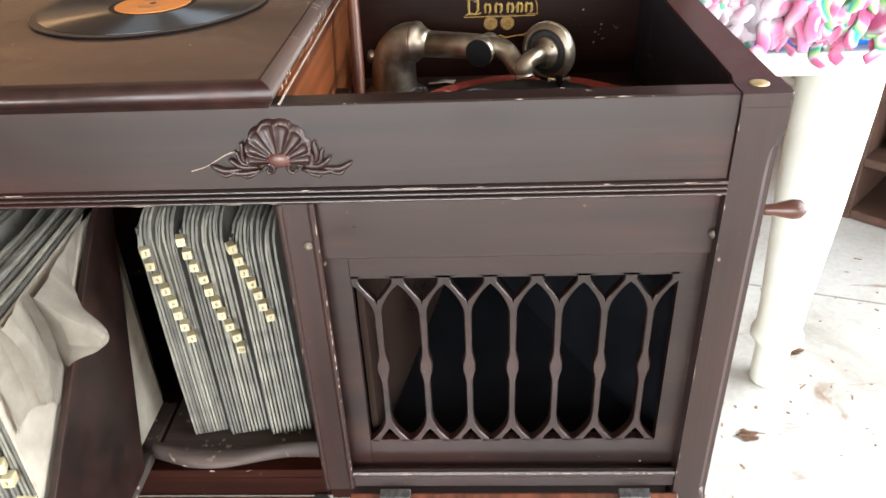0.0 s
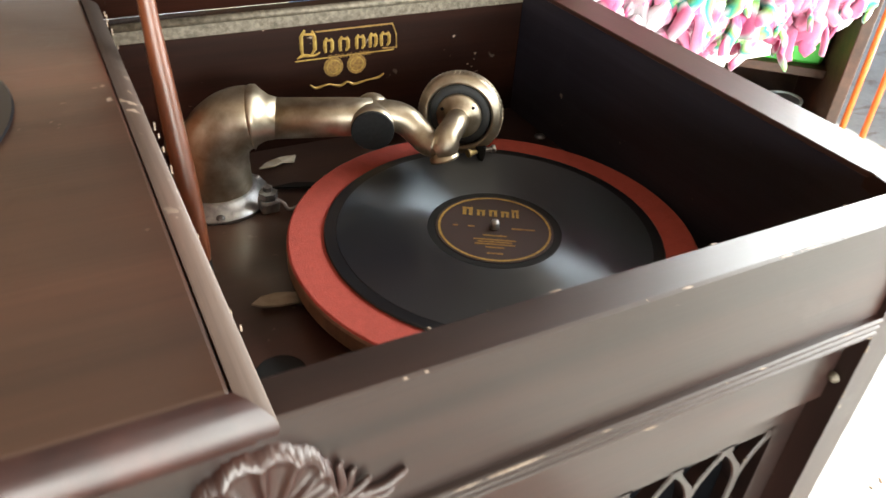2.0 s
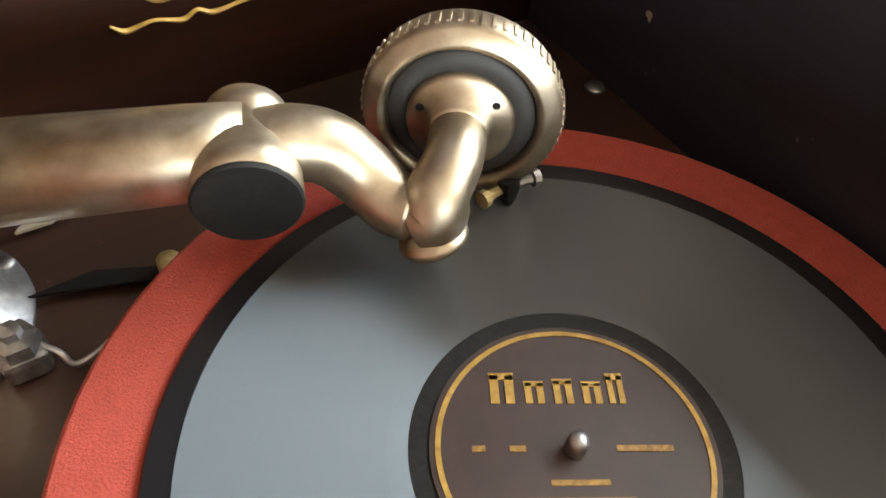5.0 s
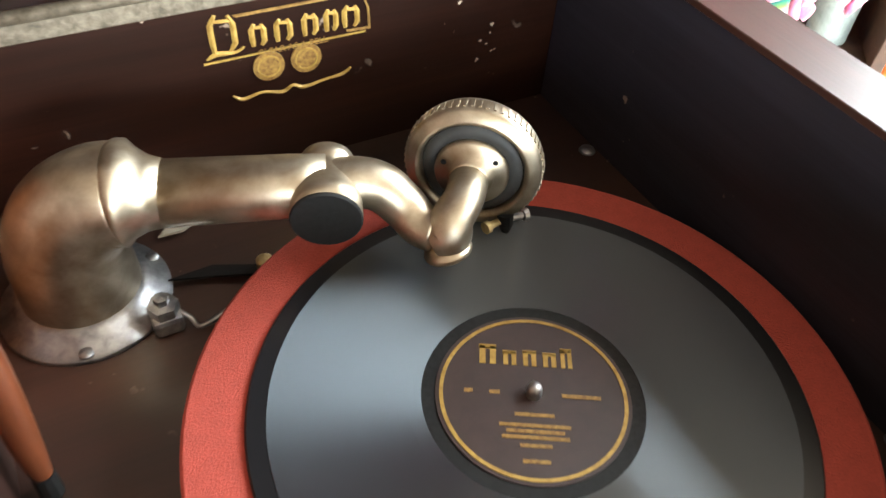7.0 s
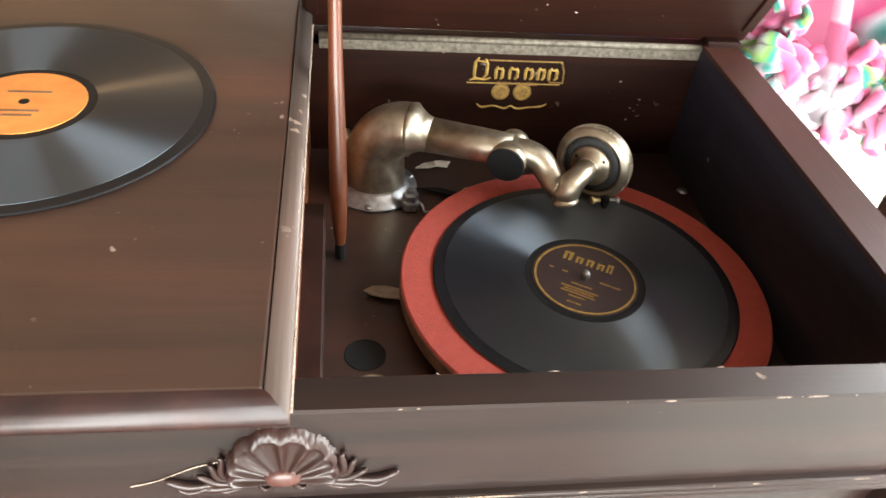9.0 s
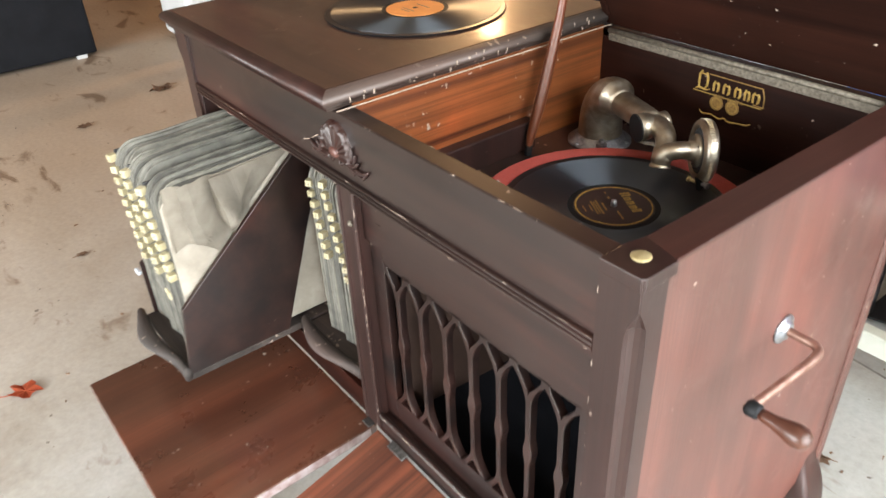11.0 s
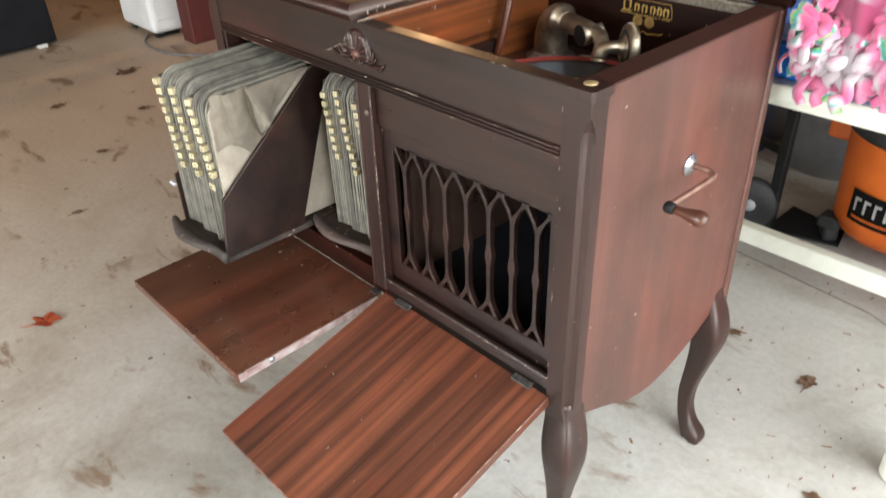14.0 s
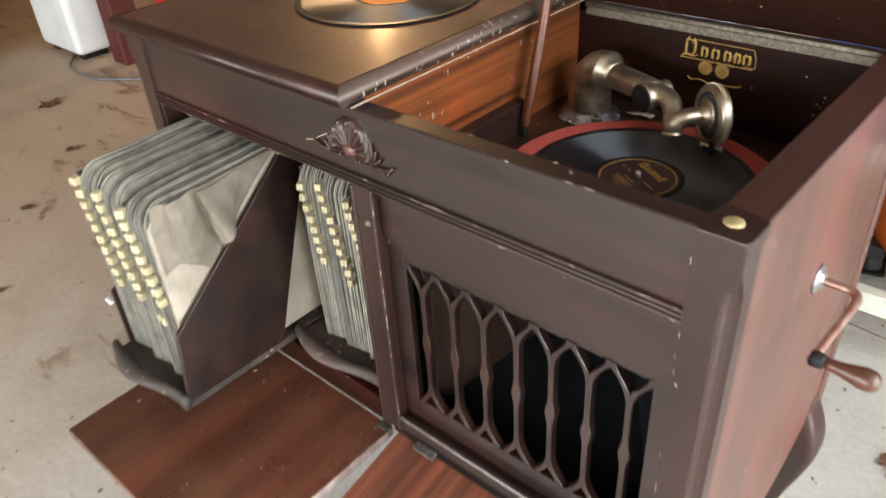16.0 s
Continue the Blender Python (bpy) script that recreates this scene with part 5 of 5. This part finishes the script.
# ---- table with the blanket ----
tab = thing("white_table", (-0.35, 0.85, 0), "cream-painted wooden table with thick turned legs", "table")
part("tabletop", box((-1.25, 0.525, 0.7), (0.47, 1.2, 0.728), 0.006, seg=2), M_CREAM, tab)
part("apron", box((-1.2, 0.545, 0.684), (0.40, 0.565, 0.7), 0.002), M_CREAM, tab)
LEG = [(0.03, 0.0), (0.033, 0.005), (0.034, 0.085), (0.036, 0.1), (0.05, 0.115), (0.05, 0.128), (0.043, 0.14), (0.044, 0.2), (0.058, 0.42), (0.066, 0.6), (0.068, 0.7)]
for x, y in ((0.338, 0.615), (-1.15, 0.615), (0.36, 1.1), (-1.15, 1.1)):
    part("leg", lathe(LEG, disc_at(x, y, 0), 32), M_CREAM, tab, "turned cream leg", True)
part("stretcher", box((-1.15, 1.085, 0.068), (0.36, 1.12, 0.118), 0.003), M_CREAM, tab, "cream-painted low rail")
tub = solo("storage_tub", box((-0.16, 0.545, 0.7285), (0.52, 0.85, 0.80), 0.012, seg=3), M_BLUE, "blue plastic tub on the white table", "tub")
part("rim", box((-0.17, 0.535, 0.785), (0.53, 0.86, 0.797), 0.004, seg=2), M_BLUE, tub)


def blanket_sheet():
    """Fleece piled and hanging in soft vertical folds over the table's near edge."""
    b = bmesh.new()
    nu, nv = 90, 60
    g = []
    for i in range(nu + 1):
        row = []
        for j in range(nv + 1):
            u, v = i / nu, j / nv
            x = -0.13 + 0.12 * (1 - v) + (0.69 - 0.12 * (1 - v)) * u + 0.012 * math.sin(v * 9)
            if v < 0.72:
                w = v / 0.72
                z = 0.785 + 0.62 * w
                y = 0.475 + 0.13 * w ** 1.4
            else:
                w = (v - 0.72) / 0.28
                z = 1.405 + 0.03 * math.sin(w * 3)
                y = 0.605 + 0.5 * w
            f = 0.032 * math.sin(u * 21 + 1.6 * math.sin(v * 4)) + 0.012 * math.sin(u * 47 + 3 * v) + 0.03 * noise.noise((x * 6, z * 5, 0.3))
            if u < 0.05:
                y += (0.05 - u) * 3.0
            row.append(b.verts.new((x, y + f * (1.15 - 0.5 * v), z + 0.012 * noise.noise((x * 14, v * 3, 5)))))
        g.append(row)
    for i in range(nu):
        for j in range(nv):
            b.faces.new((g[i][j], g[i + 1][j], g[i + 1][j + 1], g[i][j + 1])).material_index = 1 if i < 17 else 0
    bmesh.ops.solidify(b, geom=b.faces[:], thickness=0.006)
    return b


bl = solo("fleece_blanket", blanket_sheet(), (M_FLEECE, M_PINK), "pink fleece blanket with teal swirls and knotted fringe", "blanket", smooth=True)


def knot(seed):
    """A fringe strip: a fat looped knot and a short twisted tail."""
    r = random.Random(seed)
    R = r.uniform(0.016, 0.022)
    loop = [(R * math.cos(a), 0.01 * math.sin(2 * a) - 0.012, R * math.sin(a), 0.0115 + 0.002 * math.sin(3 * a)) for a in np.linspace(0, 2 * math.pi, 16)]
    b = tube(loop, 8, flat=0.75)
    for s in (-1, 1):
        L = r.uniform(0.03, 0.062)
        tail = [(s * 0.008, -0.008, 0, 0.0085), (s * 0.014 + r.uniform(-0.006, 0.006), -0.02, -L * 0.4, 0.0095), (s * 0.012 + r.uniform(-0.012, 0.012), -0.016, -L * 0.75, 0.0105), (s * 0.015 + r.uniform(-0.012, 0.012), -0.014, -L, 0.009)]
        tube([tuple(q) for q in smooth_path(tail, 3)], 8, b, flat=0.4)
    for f in b.faces:
        f.smooth = True
    return b


knots = []
for k in range(9):
    kb = knot(k)
    me = bpy.data.meshes.new("fringe_knot")
    kb.to_mesh(me)
    kb.free()
    me.materials.append(M_FLEECE)
    knots.append(me)
rng = random.Random(11)


def place_knot(x, y, z, s=1.0, tilt=0.5):
    ob = new("fringe_knot", knots[rng.randrange(9)])
    ob.parent = bl
    ob.matrix_basis = Matrix.Translation((x, y, z)) @ Euler((rng.uniform(-tilt, tilt), rng.uniform(-tilt, tilt), rng.uniform(-1.2, 1.2))).to_matrix().to_4x4() @ Matrix.Scale(s, 4)


for row, (zz, yy, n) in enumerate(((0.79, 0.47, 22), (0.812, 0.455, 22), (0.834, 0.456, 20), (0.856, 0.463, 18))):
    for k in range(n):
        u = (k + rng.uniform(-0.35, 0.35) + 0.5) / n
        place_knot(0.035 + 0.47 * u, yy + rng.uniform(-0.012, 0.012), zz + rng.uniform(-0.014, 0.014), rng.uniform(0.75, 1.05))
for k in range(12):
    z = 0.86 + 0.45 * k / 12
    place_knot(0.045 + 0.012 * math.sin(k * 1.3), 0.447 + 0.075 * (k / 12), z, rng.uniform(0.55, 0.8), 0.9)
for k in range(5):
    place_knot(0.04 + rng.uniform(-0.01, 0.012), 0.49, 0.80 + 0.02 * k, 0.7)

# ---- under the table ----
vac = thing("shop_vacuum", (0.03, 1.47, 0), "orange wet and dry shop vacuum with black lid", "vacuum")
VX, VY = 0.03, 1.47
part("drum", lathe([(0.0, 0.055), (0.165, 0.055), (0.185, 0.08), (0.195, 0.33), (0.2, 0.345), (0.0, 0.345)], disc_at(VX, VY, 0), 48), M_ORANGE, vac, "orange drum", True)
part("lid", lathe([(0.2, 0.345), (0.206, 0.35), (0.206, 0.375), (0.19, 0.39), (0.15, 0.415), (0.1, 0.44), (0.0, 0.45)], disc_at(VX, VY, 0), 48), M_RUBBER, vac, "black domed lid", True)
part("ear", box((VX - 0.245, VY - 0.06, 0.28), (VX - 0.17, VY + 0.02, 0.365), 0.015, seg=3), M_ORANGE, vac, "orange side handle")


def on_drum(a0, a1, z0, z1, r, n=10):
    b = bmesh.new()
    A = [[b.verts.new((VX + rr * math.cos(a), VY + rr * math.sin(a), z)) for z in (z0, z1) for rr in (r,)] for a in np.linspace(radians(a0), radians(a1), n)]
    for p, q in zip(A, A[1:]):
        b.faces.new((p[0], q[0], q[1], p[1]))
    bmesh.ops.solidify(b, geom=b.faces[:], thickness=-0.003)
    return b


plate = part("label_plate", on_drum(238, 296, 0.125, 0.215, 0.1975), M_BLACK, vac, "black maker's plate with plain pale bars")
for k in range(6):
    a = 243 + k * 8.2
    part("mark_bar", on_drum(a, a + 2.2, 0.158, 0.198, 0.2015, 3), M_WHITE, plate)
    part("mark_bar", on_drum(a + 2.2, a + 5.4, 0.19, 0.198, 0.2015, 3), M_WHITE, plate)
part("mark_bar", on_drum(243, 290, 0.138, 0.146, 0.2015), M_ORANGE, plate)
part("port", lathe([(0.042, 0), (0.044, 0.012), (0.034, 0.014), (0.032, 0.002), (0, 0.002)], spin_to((VX + 0.193 * math.cos(radians(282)), VY + 0.193 * math.sin(radians(282)), 0.275), (math.cos(radians(282)), math.sin(radians(282)), 0)), 24), M_BLACK, vac, "round black hose port", True)
for a in (60, 150, 215, 330):
    cx, cy = VX + 0.19 * math.cos(radians(a)), VY + 0.19 * math.sin(radians(a))
    part("caster", lathe([(0.0, -0.018), (0.03, -0.018), (0.034, -0.01), (0.034, 0.01), (0.03, 0.018), (0, 0.018)], spin_to((cx, cy, 0.034), (math.cos(radians(a)), math.sin(radians(a)), 0)), 20), M_RUBBER, vac, "", True)
    part("caster_arm", box((cx - 0.03, cy - 0.03, 0.05), (cx + 0.03, cy + 0.03, 0.085), 0.006), M_RUBBER, vac)

truck = thing("hand_truck", (-0.32, 1.35, 0), "black steel hand truck with grey-hubbed wheels", "hand truck")
for x, y in ((-0.33, 1.28), (-0.6, 1.39)):
    w = part("wheel", lathe([(0.035, -0.02), (0.07, -0.022), (0.078, -0.012), (0.08, 0), (0.078, 0.012), (0.07, 0.022), (0.035, 0.02)], spin_to((x, y, 0.08), (0.35, -1, 0)), 32), M_RUBBER, truck, "black rubber tyre", True)
    part("hub", lathe([(0, -0.018), (0.052, -0.014), (0.054, 0.012), (0.02, 0.018), (0.014, 0.026), (0, 0.027)], spin_to((x, y, 0.08), (0.35, -1, 0)), 28), M_LGREY, w, "pale grey hub", True)
    part("upright", box((x + 0.045, y + 0.006, 0.015), (x + 0.073, y + 0.034, 0.62), 0.003), M_BLACK, truck)
part("toe_plate", slab([(-0.27, 1.28), (-0.08, 1.33), (-0.1, 1.42), (-0.27, 1.46)], "z", 0.012, 0.018), M_BLACK, truck)
part("axle", tube([(-0.33, 1.28, 0.08, 0.008), (-0.6, 1.39, 0.08, 0.008)], 10), M_STEEL, truck)
for z in (0.25, 0.5):
    part("crossbar", tube([(-0.271, 1.3, z, 0.012), (-0.541, 1.41, z, 0.012)], 10), M_BLACK, truck)
bn = solo("waste_bin", lathe([(0.0, 0.0), (0.13, 0.0), (0.165, 0.36), (0.172, 0.365), (0.172, 0.375), (0.16, 0.376), (0.125, 0.02), (0, 0.018)], disc_at(-0.33, 1.85, 0), 36), M_LGREY, "grey plastic waste bin under the table", "bin", smooth=True)

tote = solo("storage_tote", box((-0.86, 1.62, 0), (-0.53, 1.98, 0.44), 0.02, seg=3), plain("navy_plastic", (0.006, 0.012, 0.035), (0.012, 0.022, 0.06), 0.45, 0, 12), "dark navy plastic storage tote under the table", "tote")
part("rim", box((-0.875, 1.605, 0.41), (-0.515, 1.995, 0.432), 0.006, seg=2), M_NAVY, tote)

# ---- clutter on the table behind the lids ----


def lump(name, at, size, mat, label, cat, seed):
    b = bmesh.new()
    bmesh.ops.create_icosphere(b, subdivisions=4, radius=1)
    for v in b.verts:
        k = 1 + 0.22 * noise.noise(v.co * 1.7 + Vector((seed, 0, 0))) + 0.1 * noise.noise(v.co * 5 + Vector((0, seed, 0)))
        v.co = Vector((v.co.x * size[0], v.co.y * size[1], max(v.co.z, -0.6) * size[2])) * k
    lo = min(v.co.z for v in b.verts)
    b.transform(Matrix.Translation((at[0], at[1], at[2] - lo)))
    return solo(name, b, mat, label, cat, smooth=True)


lump("plastic_bag", (-1.02, 0.9, 0.728), (0.13, 0.12, 0.11), M_BAG, "crumpled clear plastic bag on the table", "bag", 2)
lump("folded_paper", (-0.83, 0.75, 0.728), (0.09, 0.1, 0.1), M_PAPER2, "bundle of tan paper on the table", "bundle", 6)
lump("navy_jacket", (-0.62, 0.68, 0.728), (0.13, 0.11, 0.1), M_NAVY, "folded navy cloth on the table", "cloth", 3)
lump("pale_cloth", (-0.45, 0.78, 0.728), (0.16, 0.16, 0.15), M_CLOTH, "crumpled pale blue-grey cloth on the table", "cloth", 8)

# ---- shelf beside the table ----
US = Vector((0.735, -0.678, 0))
P0 = Vector((1.19, 1.1, 0))
MS = Matrix.Translation(P0) @ Matrix.Rotation(math.atan2(US.y, US.x), 4, "Z")


def height(z):
    return max(0.0, 1.17 - (1.17 - z) * 1.24)


def sbox(lo, hi, bevel=0.002):
    b = box([lo[0] * 1.24, lo[1] * 1.24, height(lo[2])], [hi[0] * 1.24, hi[1] * 1.24, height(hi[2])], bevel)
    b.transform(MS)
    return b


shelf = thing("bookcase", tuple(P0), "dark brown wooden bookcase holding cans and bins", "bookcase")
part("side_panel", sbox((0.13, -0.12, 0), (0.152, 0.24, 1.0)), M_SHELF, shelf)
part("side_panel", sbox((-0.36, -0.12, 0), (-0.338, 0.24, 1.0)), M_SHELF, shelf)
for z in (0.25, 0.378, 0.535, 0.8):
    part("shelf_board", sbox((-0.338, -0.12 if z != 0.535 else 0.0, z - 0.02), (0.13, 0.235, z)), M_SHELF, shelf)
part("back_board", sbox((-0.36, 0.241, 0.04), (0.132, 0.246, 1.0)), M_SHELF, shelf)


def paint_can(u, v, z, r, h, label):
    b = lathe([(0, 0), (r, 0), (r * 1.02, 0.003), (r, 0.006), (r, h - 0.006), (r * 1.03, h - 0.003), (r * 1.02, h), (r * 0.9, h), (r * 0.88, h - 0.005), (0, h - 0.005)], MS @ disc_at(u * 1.24, v * 1.24, height(z)), 32)
    c = solo("paint_can", b, M_CAN, label, "can", "cans on the shelf", smooth=False)
    part("lid", lathe([(r * 0.86, 0), (r * 0.8, 0.003), (0, 0.002)], MS @ disc_at(u * 1.24, v * 1.24, height(z) + h - 0.0045), 28), M_STEEL, c, "grey metal lid", True)
    return c


paint_can(-0.035, 0.02, 0.378, 0.047, 0.115, "dusty pale green metal can on the shelf")
paint_can(0.062, -0.02, 0.378, 0.047, 0.115, "dusty pale blue metal can on the shelf")
wb = solo("wooden_box", sbox((-0.32, -0.05, 0.378), (-0.12, 0.16, 0.5), 0.003), wood("reddish_box_wood", (0.11, 0.03, 0.013), (0.2, 0.06, 0.026), "x", (0.4, 0.5)), "reddish wooden box on the shelf", "box")
part("plate", sbox((-0.26, -0.054, 0.41), (-0.17, -0.05, 0.44), 0.001), M_RIM, wb)
gb = solo("storage_bin", sbox((-0.02, 0.02, 0.5355), (0.12, 0.16, 0.64), 0.008), M_GREEN, "bright green plastic bin on the shelf", "bin", "bins on the shelf")
part("contents", sbox((-0.01, 0.03, 0.63), (0.11, 0.15, 0.665), 0.01), M_WHITE, gb, "white packet")
solo("storage_bin", sbox((-0.16, 0.02, 0.5355), (-0.03, 0.16, 0.645), 0.008), M_RED, "red plastic bin on the shelf", "bin", "bins on the shelf")
solo("storage_bin", sbox((-0.32, 0.02, 0.5355), (-0.18, 0.16, 0.645), 0.008), M_GREYP, "dark grey plastic bin on the shelf", "bin", "bins on the shelf")
for k, (u, m) in enumerate(((0.19, M_ORANGE), (0.235, M_ORANGE), (0.3, plain("pink_pole", (0.6, 0.08, 0.25), (0.7, 0.12, 0.3), 0.5)), (0.34, M_GREEN))):
    p = MS @ Vector((u * 1.24, -0.05, 0))
    q = MS @ Vector((u * 1.24 + 0.05, 0.16, 1.1))
    solo("garden_pole", tube([(*p, 0.008), (*((p + q) / 2), 0.008), (*q, 0.008)], 10), m, "coloured plastic pole leaning beside the bookcase", "pole", "poles by the bookcase", smooth=True)
mow = thing("lawn_mower", (1.02, 1.85, 0), "pale grey push mower with black wheels", "mower")
part("deck", lathe([(0.0, 0.34), (0.18, 0.34), (0.25, 0.3), (0.27, 0.17), (0.26, 0.12), (0, 0.12)], disc_at(1.05, 1.9, 0), 32), M_CAN, mow, "pale green-grey mower deck", True)
part("engine", lathe([(0.0, 0.52), (0.1, 0.52), (0.15, 0.49), (0.16, 0.36), (0.16, 0.338), (0, 0.338)], disc_at(1.05, 1.9, 0), 32), M_LGREY, mow, "rounded grey engine cover", True)
part("deck_rim", tube([(1.05 + 0.272 * math.cos(a), 1.9 + 0.272 * math.sin(a), 0.2, 0.012) for a in np.linspace(0, 2 * math.pi, 33)], 8), M_WHITE, mow, "pale rounded deck rim", True)
for x, y in ((0.83, 1.66), (1.2, 1.6), (0.86, 2.12)):
    w = part("wheel", lathe([(0.045, -0.02), (0.075, -0.022), (0.085, -0.01), (0.085, 0.01), (0.075, 0.022), (0.045, 0.02)], spin_to((x, y, 0.085), (1, -0.25, 0)), 28), M_RUBBER, mow, "black rubber wheel", True)
    part("hub", lathe([(0, 0.018), (0.04, 0.016), (0.047, 0.01), (0.047, -0.01), (0, -0.01)], spin_to((x, y, 0.085), (1, -0.25, 0)), 24), M_GREYP, w, "grey hub", True)

# ---- far side of the garage ----
bk = solo("black_cabinet", box((-4.4, -0.25, 0.02), (-3.8, 0.54, 0.95), 0.01, seg=2), M_MATTE, "tall black steel cabinet on the concrete", "cabinet")
for y in (-0.2, 0.44):
    part("foot", box((-3.86, y, 0), (-3.81, y + 0.05, 0.022), 0.003), M_WHITE, bk)
dh = solo("dehumidifier", box((-3.85, 0.92, 0.03), (-3.46, 1.12, 0.66), 0.03, seg=4), M_WHITE, "white plastic dehumidifier on the floor", "dehumidifier")
part("panel", box((-3.459, 0.95, 0.1), (-3.455, 1.09, 0.56), 0.004), M_WHITE, dh)
part("grip", box((-3.72, 0.916, 0.42), (-3.66, 0.921, 0.52), 0.002), M_GREYP, dh)
for x in (-3.8, -3.52):
    part("caster", box((x - 0.02, 0.95, 0), (x + 0.02, 1.08, 0.032), 0.006), M_BLACK, dh)
solo("post", box((-3.36, 1.03, 0), (-3.24, 1.15, 2.9), 0.004), M_POST, "dark red painted wooden post", "post", kind="structure")
solo("barrel", lathe([(0.0, 0), (0.27, 0), (0.31, 0.2), (0.32, 0.4), (0.3, 0.6), (0.27, 0.78), (0, 0.78)], disc_at(-5.3, 1.25, 0), 40), M_SHELF, "dark brown barrel on the floor", "barrel", smooth=True)
solo("cardboard_box", box((-3.6, 1.55, 0), (-2.9, 2.1, 0.5), 0.004), M_CARD, "brown cardboard box on the floor", "box")
solo("cardboard_box", box((-4.9, 2.4, 0), (-4.0, 3.1, 0.6), 0.004), M_CARD, "large brown cardboard box on the floor", "box")
solo("petrol_can", box((-3.2, 1.22, 0.0), (-3.02, 1.42, 0.3), 0.03, seg=3), M_RED, "red plastic fuel can behind the post", "can")
cable = [(-3.6, 0.95, 0.006, 0.005), (-3.45, 0.86, 0.006, 0.005), (-3.2, 0.86, 0.006, 0.005), (-3.0, 0.98, 0.006, 0.005), (-2.75, 1.0, 0.006, 0.005), (-2.5, 1.15, 0.006, 0.005)]
solo("power_cable", tube([tuple(q) for q in smooth_path(cable, 5)], 8), M_GREYP, "pale grey cable lying on the concrete", "cable", smooth=True)

# ---- leaves and litter on the floor ----


def dry_leaf(seed, size):
    r = random.Random(seed)
    n = 18
    b = bmesh.new()
    c = b.verts.new((0, 0, 0.004))
    ring = []
    for k in range(n):
        a = 2 * math.pi * k / n
        rr = size * (0.55 + 0.45 * abs(math.cos(a * 2.5)) * r.uniform(0.7, 1.1))
        ring.append(b.verts.new((rr * math.cos(a), rr * 0.75 * math.sin(a), 0.002 + abs(r.gauss(0, size * 0.12)))))
    for k in range(n):
        b.faces.new((c, ring[k], ring[(k + 1) % n]))
    bmesh.ops.solidify(b, geom=b.faces[:], thickness=0.0006)
    tube([(0, 0, 0.004, 0.001), (-size * 0.8, -size * 0.3, 0.003, 0.001), (-size * 1.4, -size * 0.35, 0.002, 0.001)], 5, b)
    return b


rng = random.Random(21)
spots = [(-1.377, -0.383, 0.042, M_LEAF)]
spots += [(-2.6, 0.45, 0.035, M_LEAFB), (-2.3, 0.15, 0.03, M_LEAFB), (-2.2, 0.75, 0.025, M_LEAFB), (-1.9, -0.1, 0.02, M_LEAFB), (-3.1, 0.6, 0.06, M_LEAFB), (-2.9, 0.2, 0.035, M_LEAFB), (0.25, 0.45, 0.025, M_LEAFB), (0.35, 0.28, 0.022, M_LEAFB), (0.1, 0.75, 0.03, M_LEAFB), (0.42, 0.7, 0.03, M_LEAFB), (-1.7, -0.75, 0.02, M_LEAFB), (-0.1, 0.8, 0.02, M_LEAFB)]
for k, (x, y, s, m) in enumerate(spots):
    b = dry_leaf(k, s)
    b.transform(Matrix.Translation((x, y, 0)) @ Matrix.Rotation(rng.uniform(0, 6), 4, "Z"))
    solo("fallen_leaf", b, m, "curled red maple leaf on the concrete" if k == 0 else "curled brown dry leaf on the concrete", "leaf", "leaves on the floor")
b = None
for k in range(190):
    if k < 95:
        x, y = rng.uniform(-0.1, 0.75), rng.uniform(0.1, 1.2)
    else:
        x, y = rng.uniform(-2.4, 0.6), rng.uniform(-0.9, 1.2)
    L, W = rng.uniform(0.0015, 0.003) + 0.008 * rng.random() ** 4, rng.uniform(0.0006, 0.002)
    b = box((-L, -W, 0), (L, W, rng.uniform(0.001, 0.003)), bm=b, m=Matrix.Translation((x, y, 0)) @ Matrix.Rotation(rng.uniform(0, 6), 4, "Z"))
solo("floor_litter", b, M_LEAFB, "crumbs of dry leaf and grit on the concrete", "litter", kind="stuff")
crack_pts = [(-1.0, 1.2), (-0.3, 1.14), (0.1, 1.1), (0.35, 0.98), (0.7, 0.87), (1.2, 0.8), (2.0, 0.72)]
solo("floor_joint", slab([(x, y - 0.003) for x, y in crack_pts] + [(x, y + 0.003) for x, y in reversed(crack_pts)], "z", -0.001, 0.0006), plain("crack_grey", (0.16, 0.14, 0.12), (0.26, 0.24, 0.2), 0.9, 0, 30), "thin crack in the concrete floor", "crack", kind="structure")
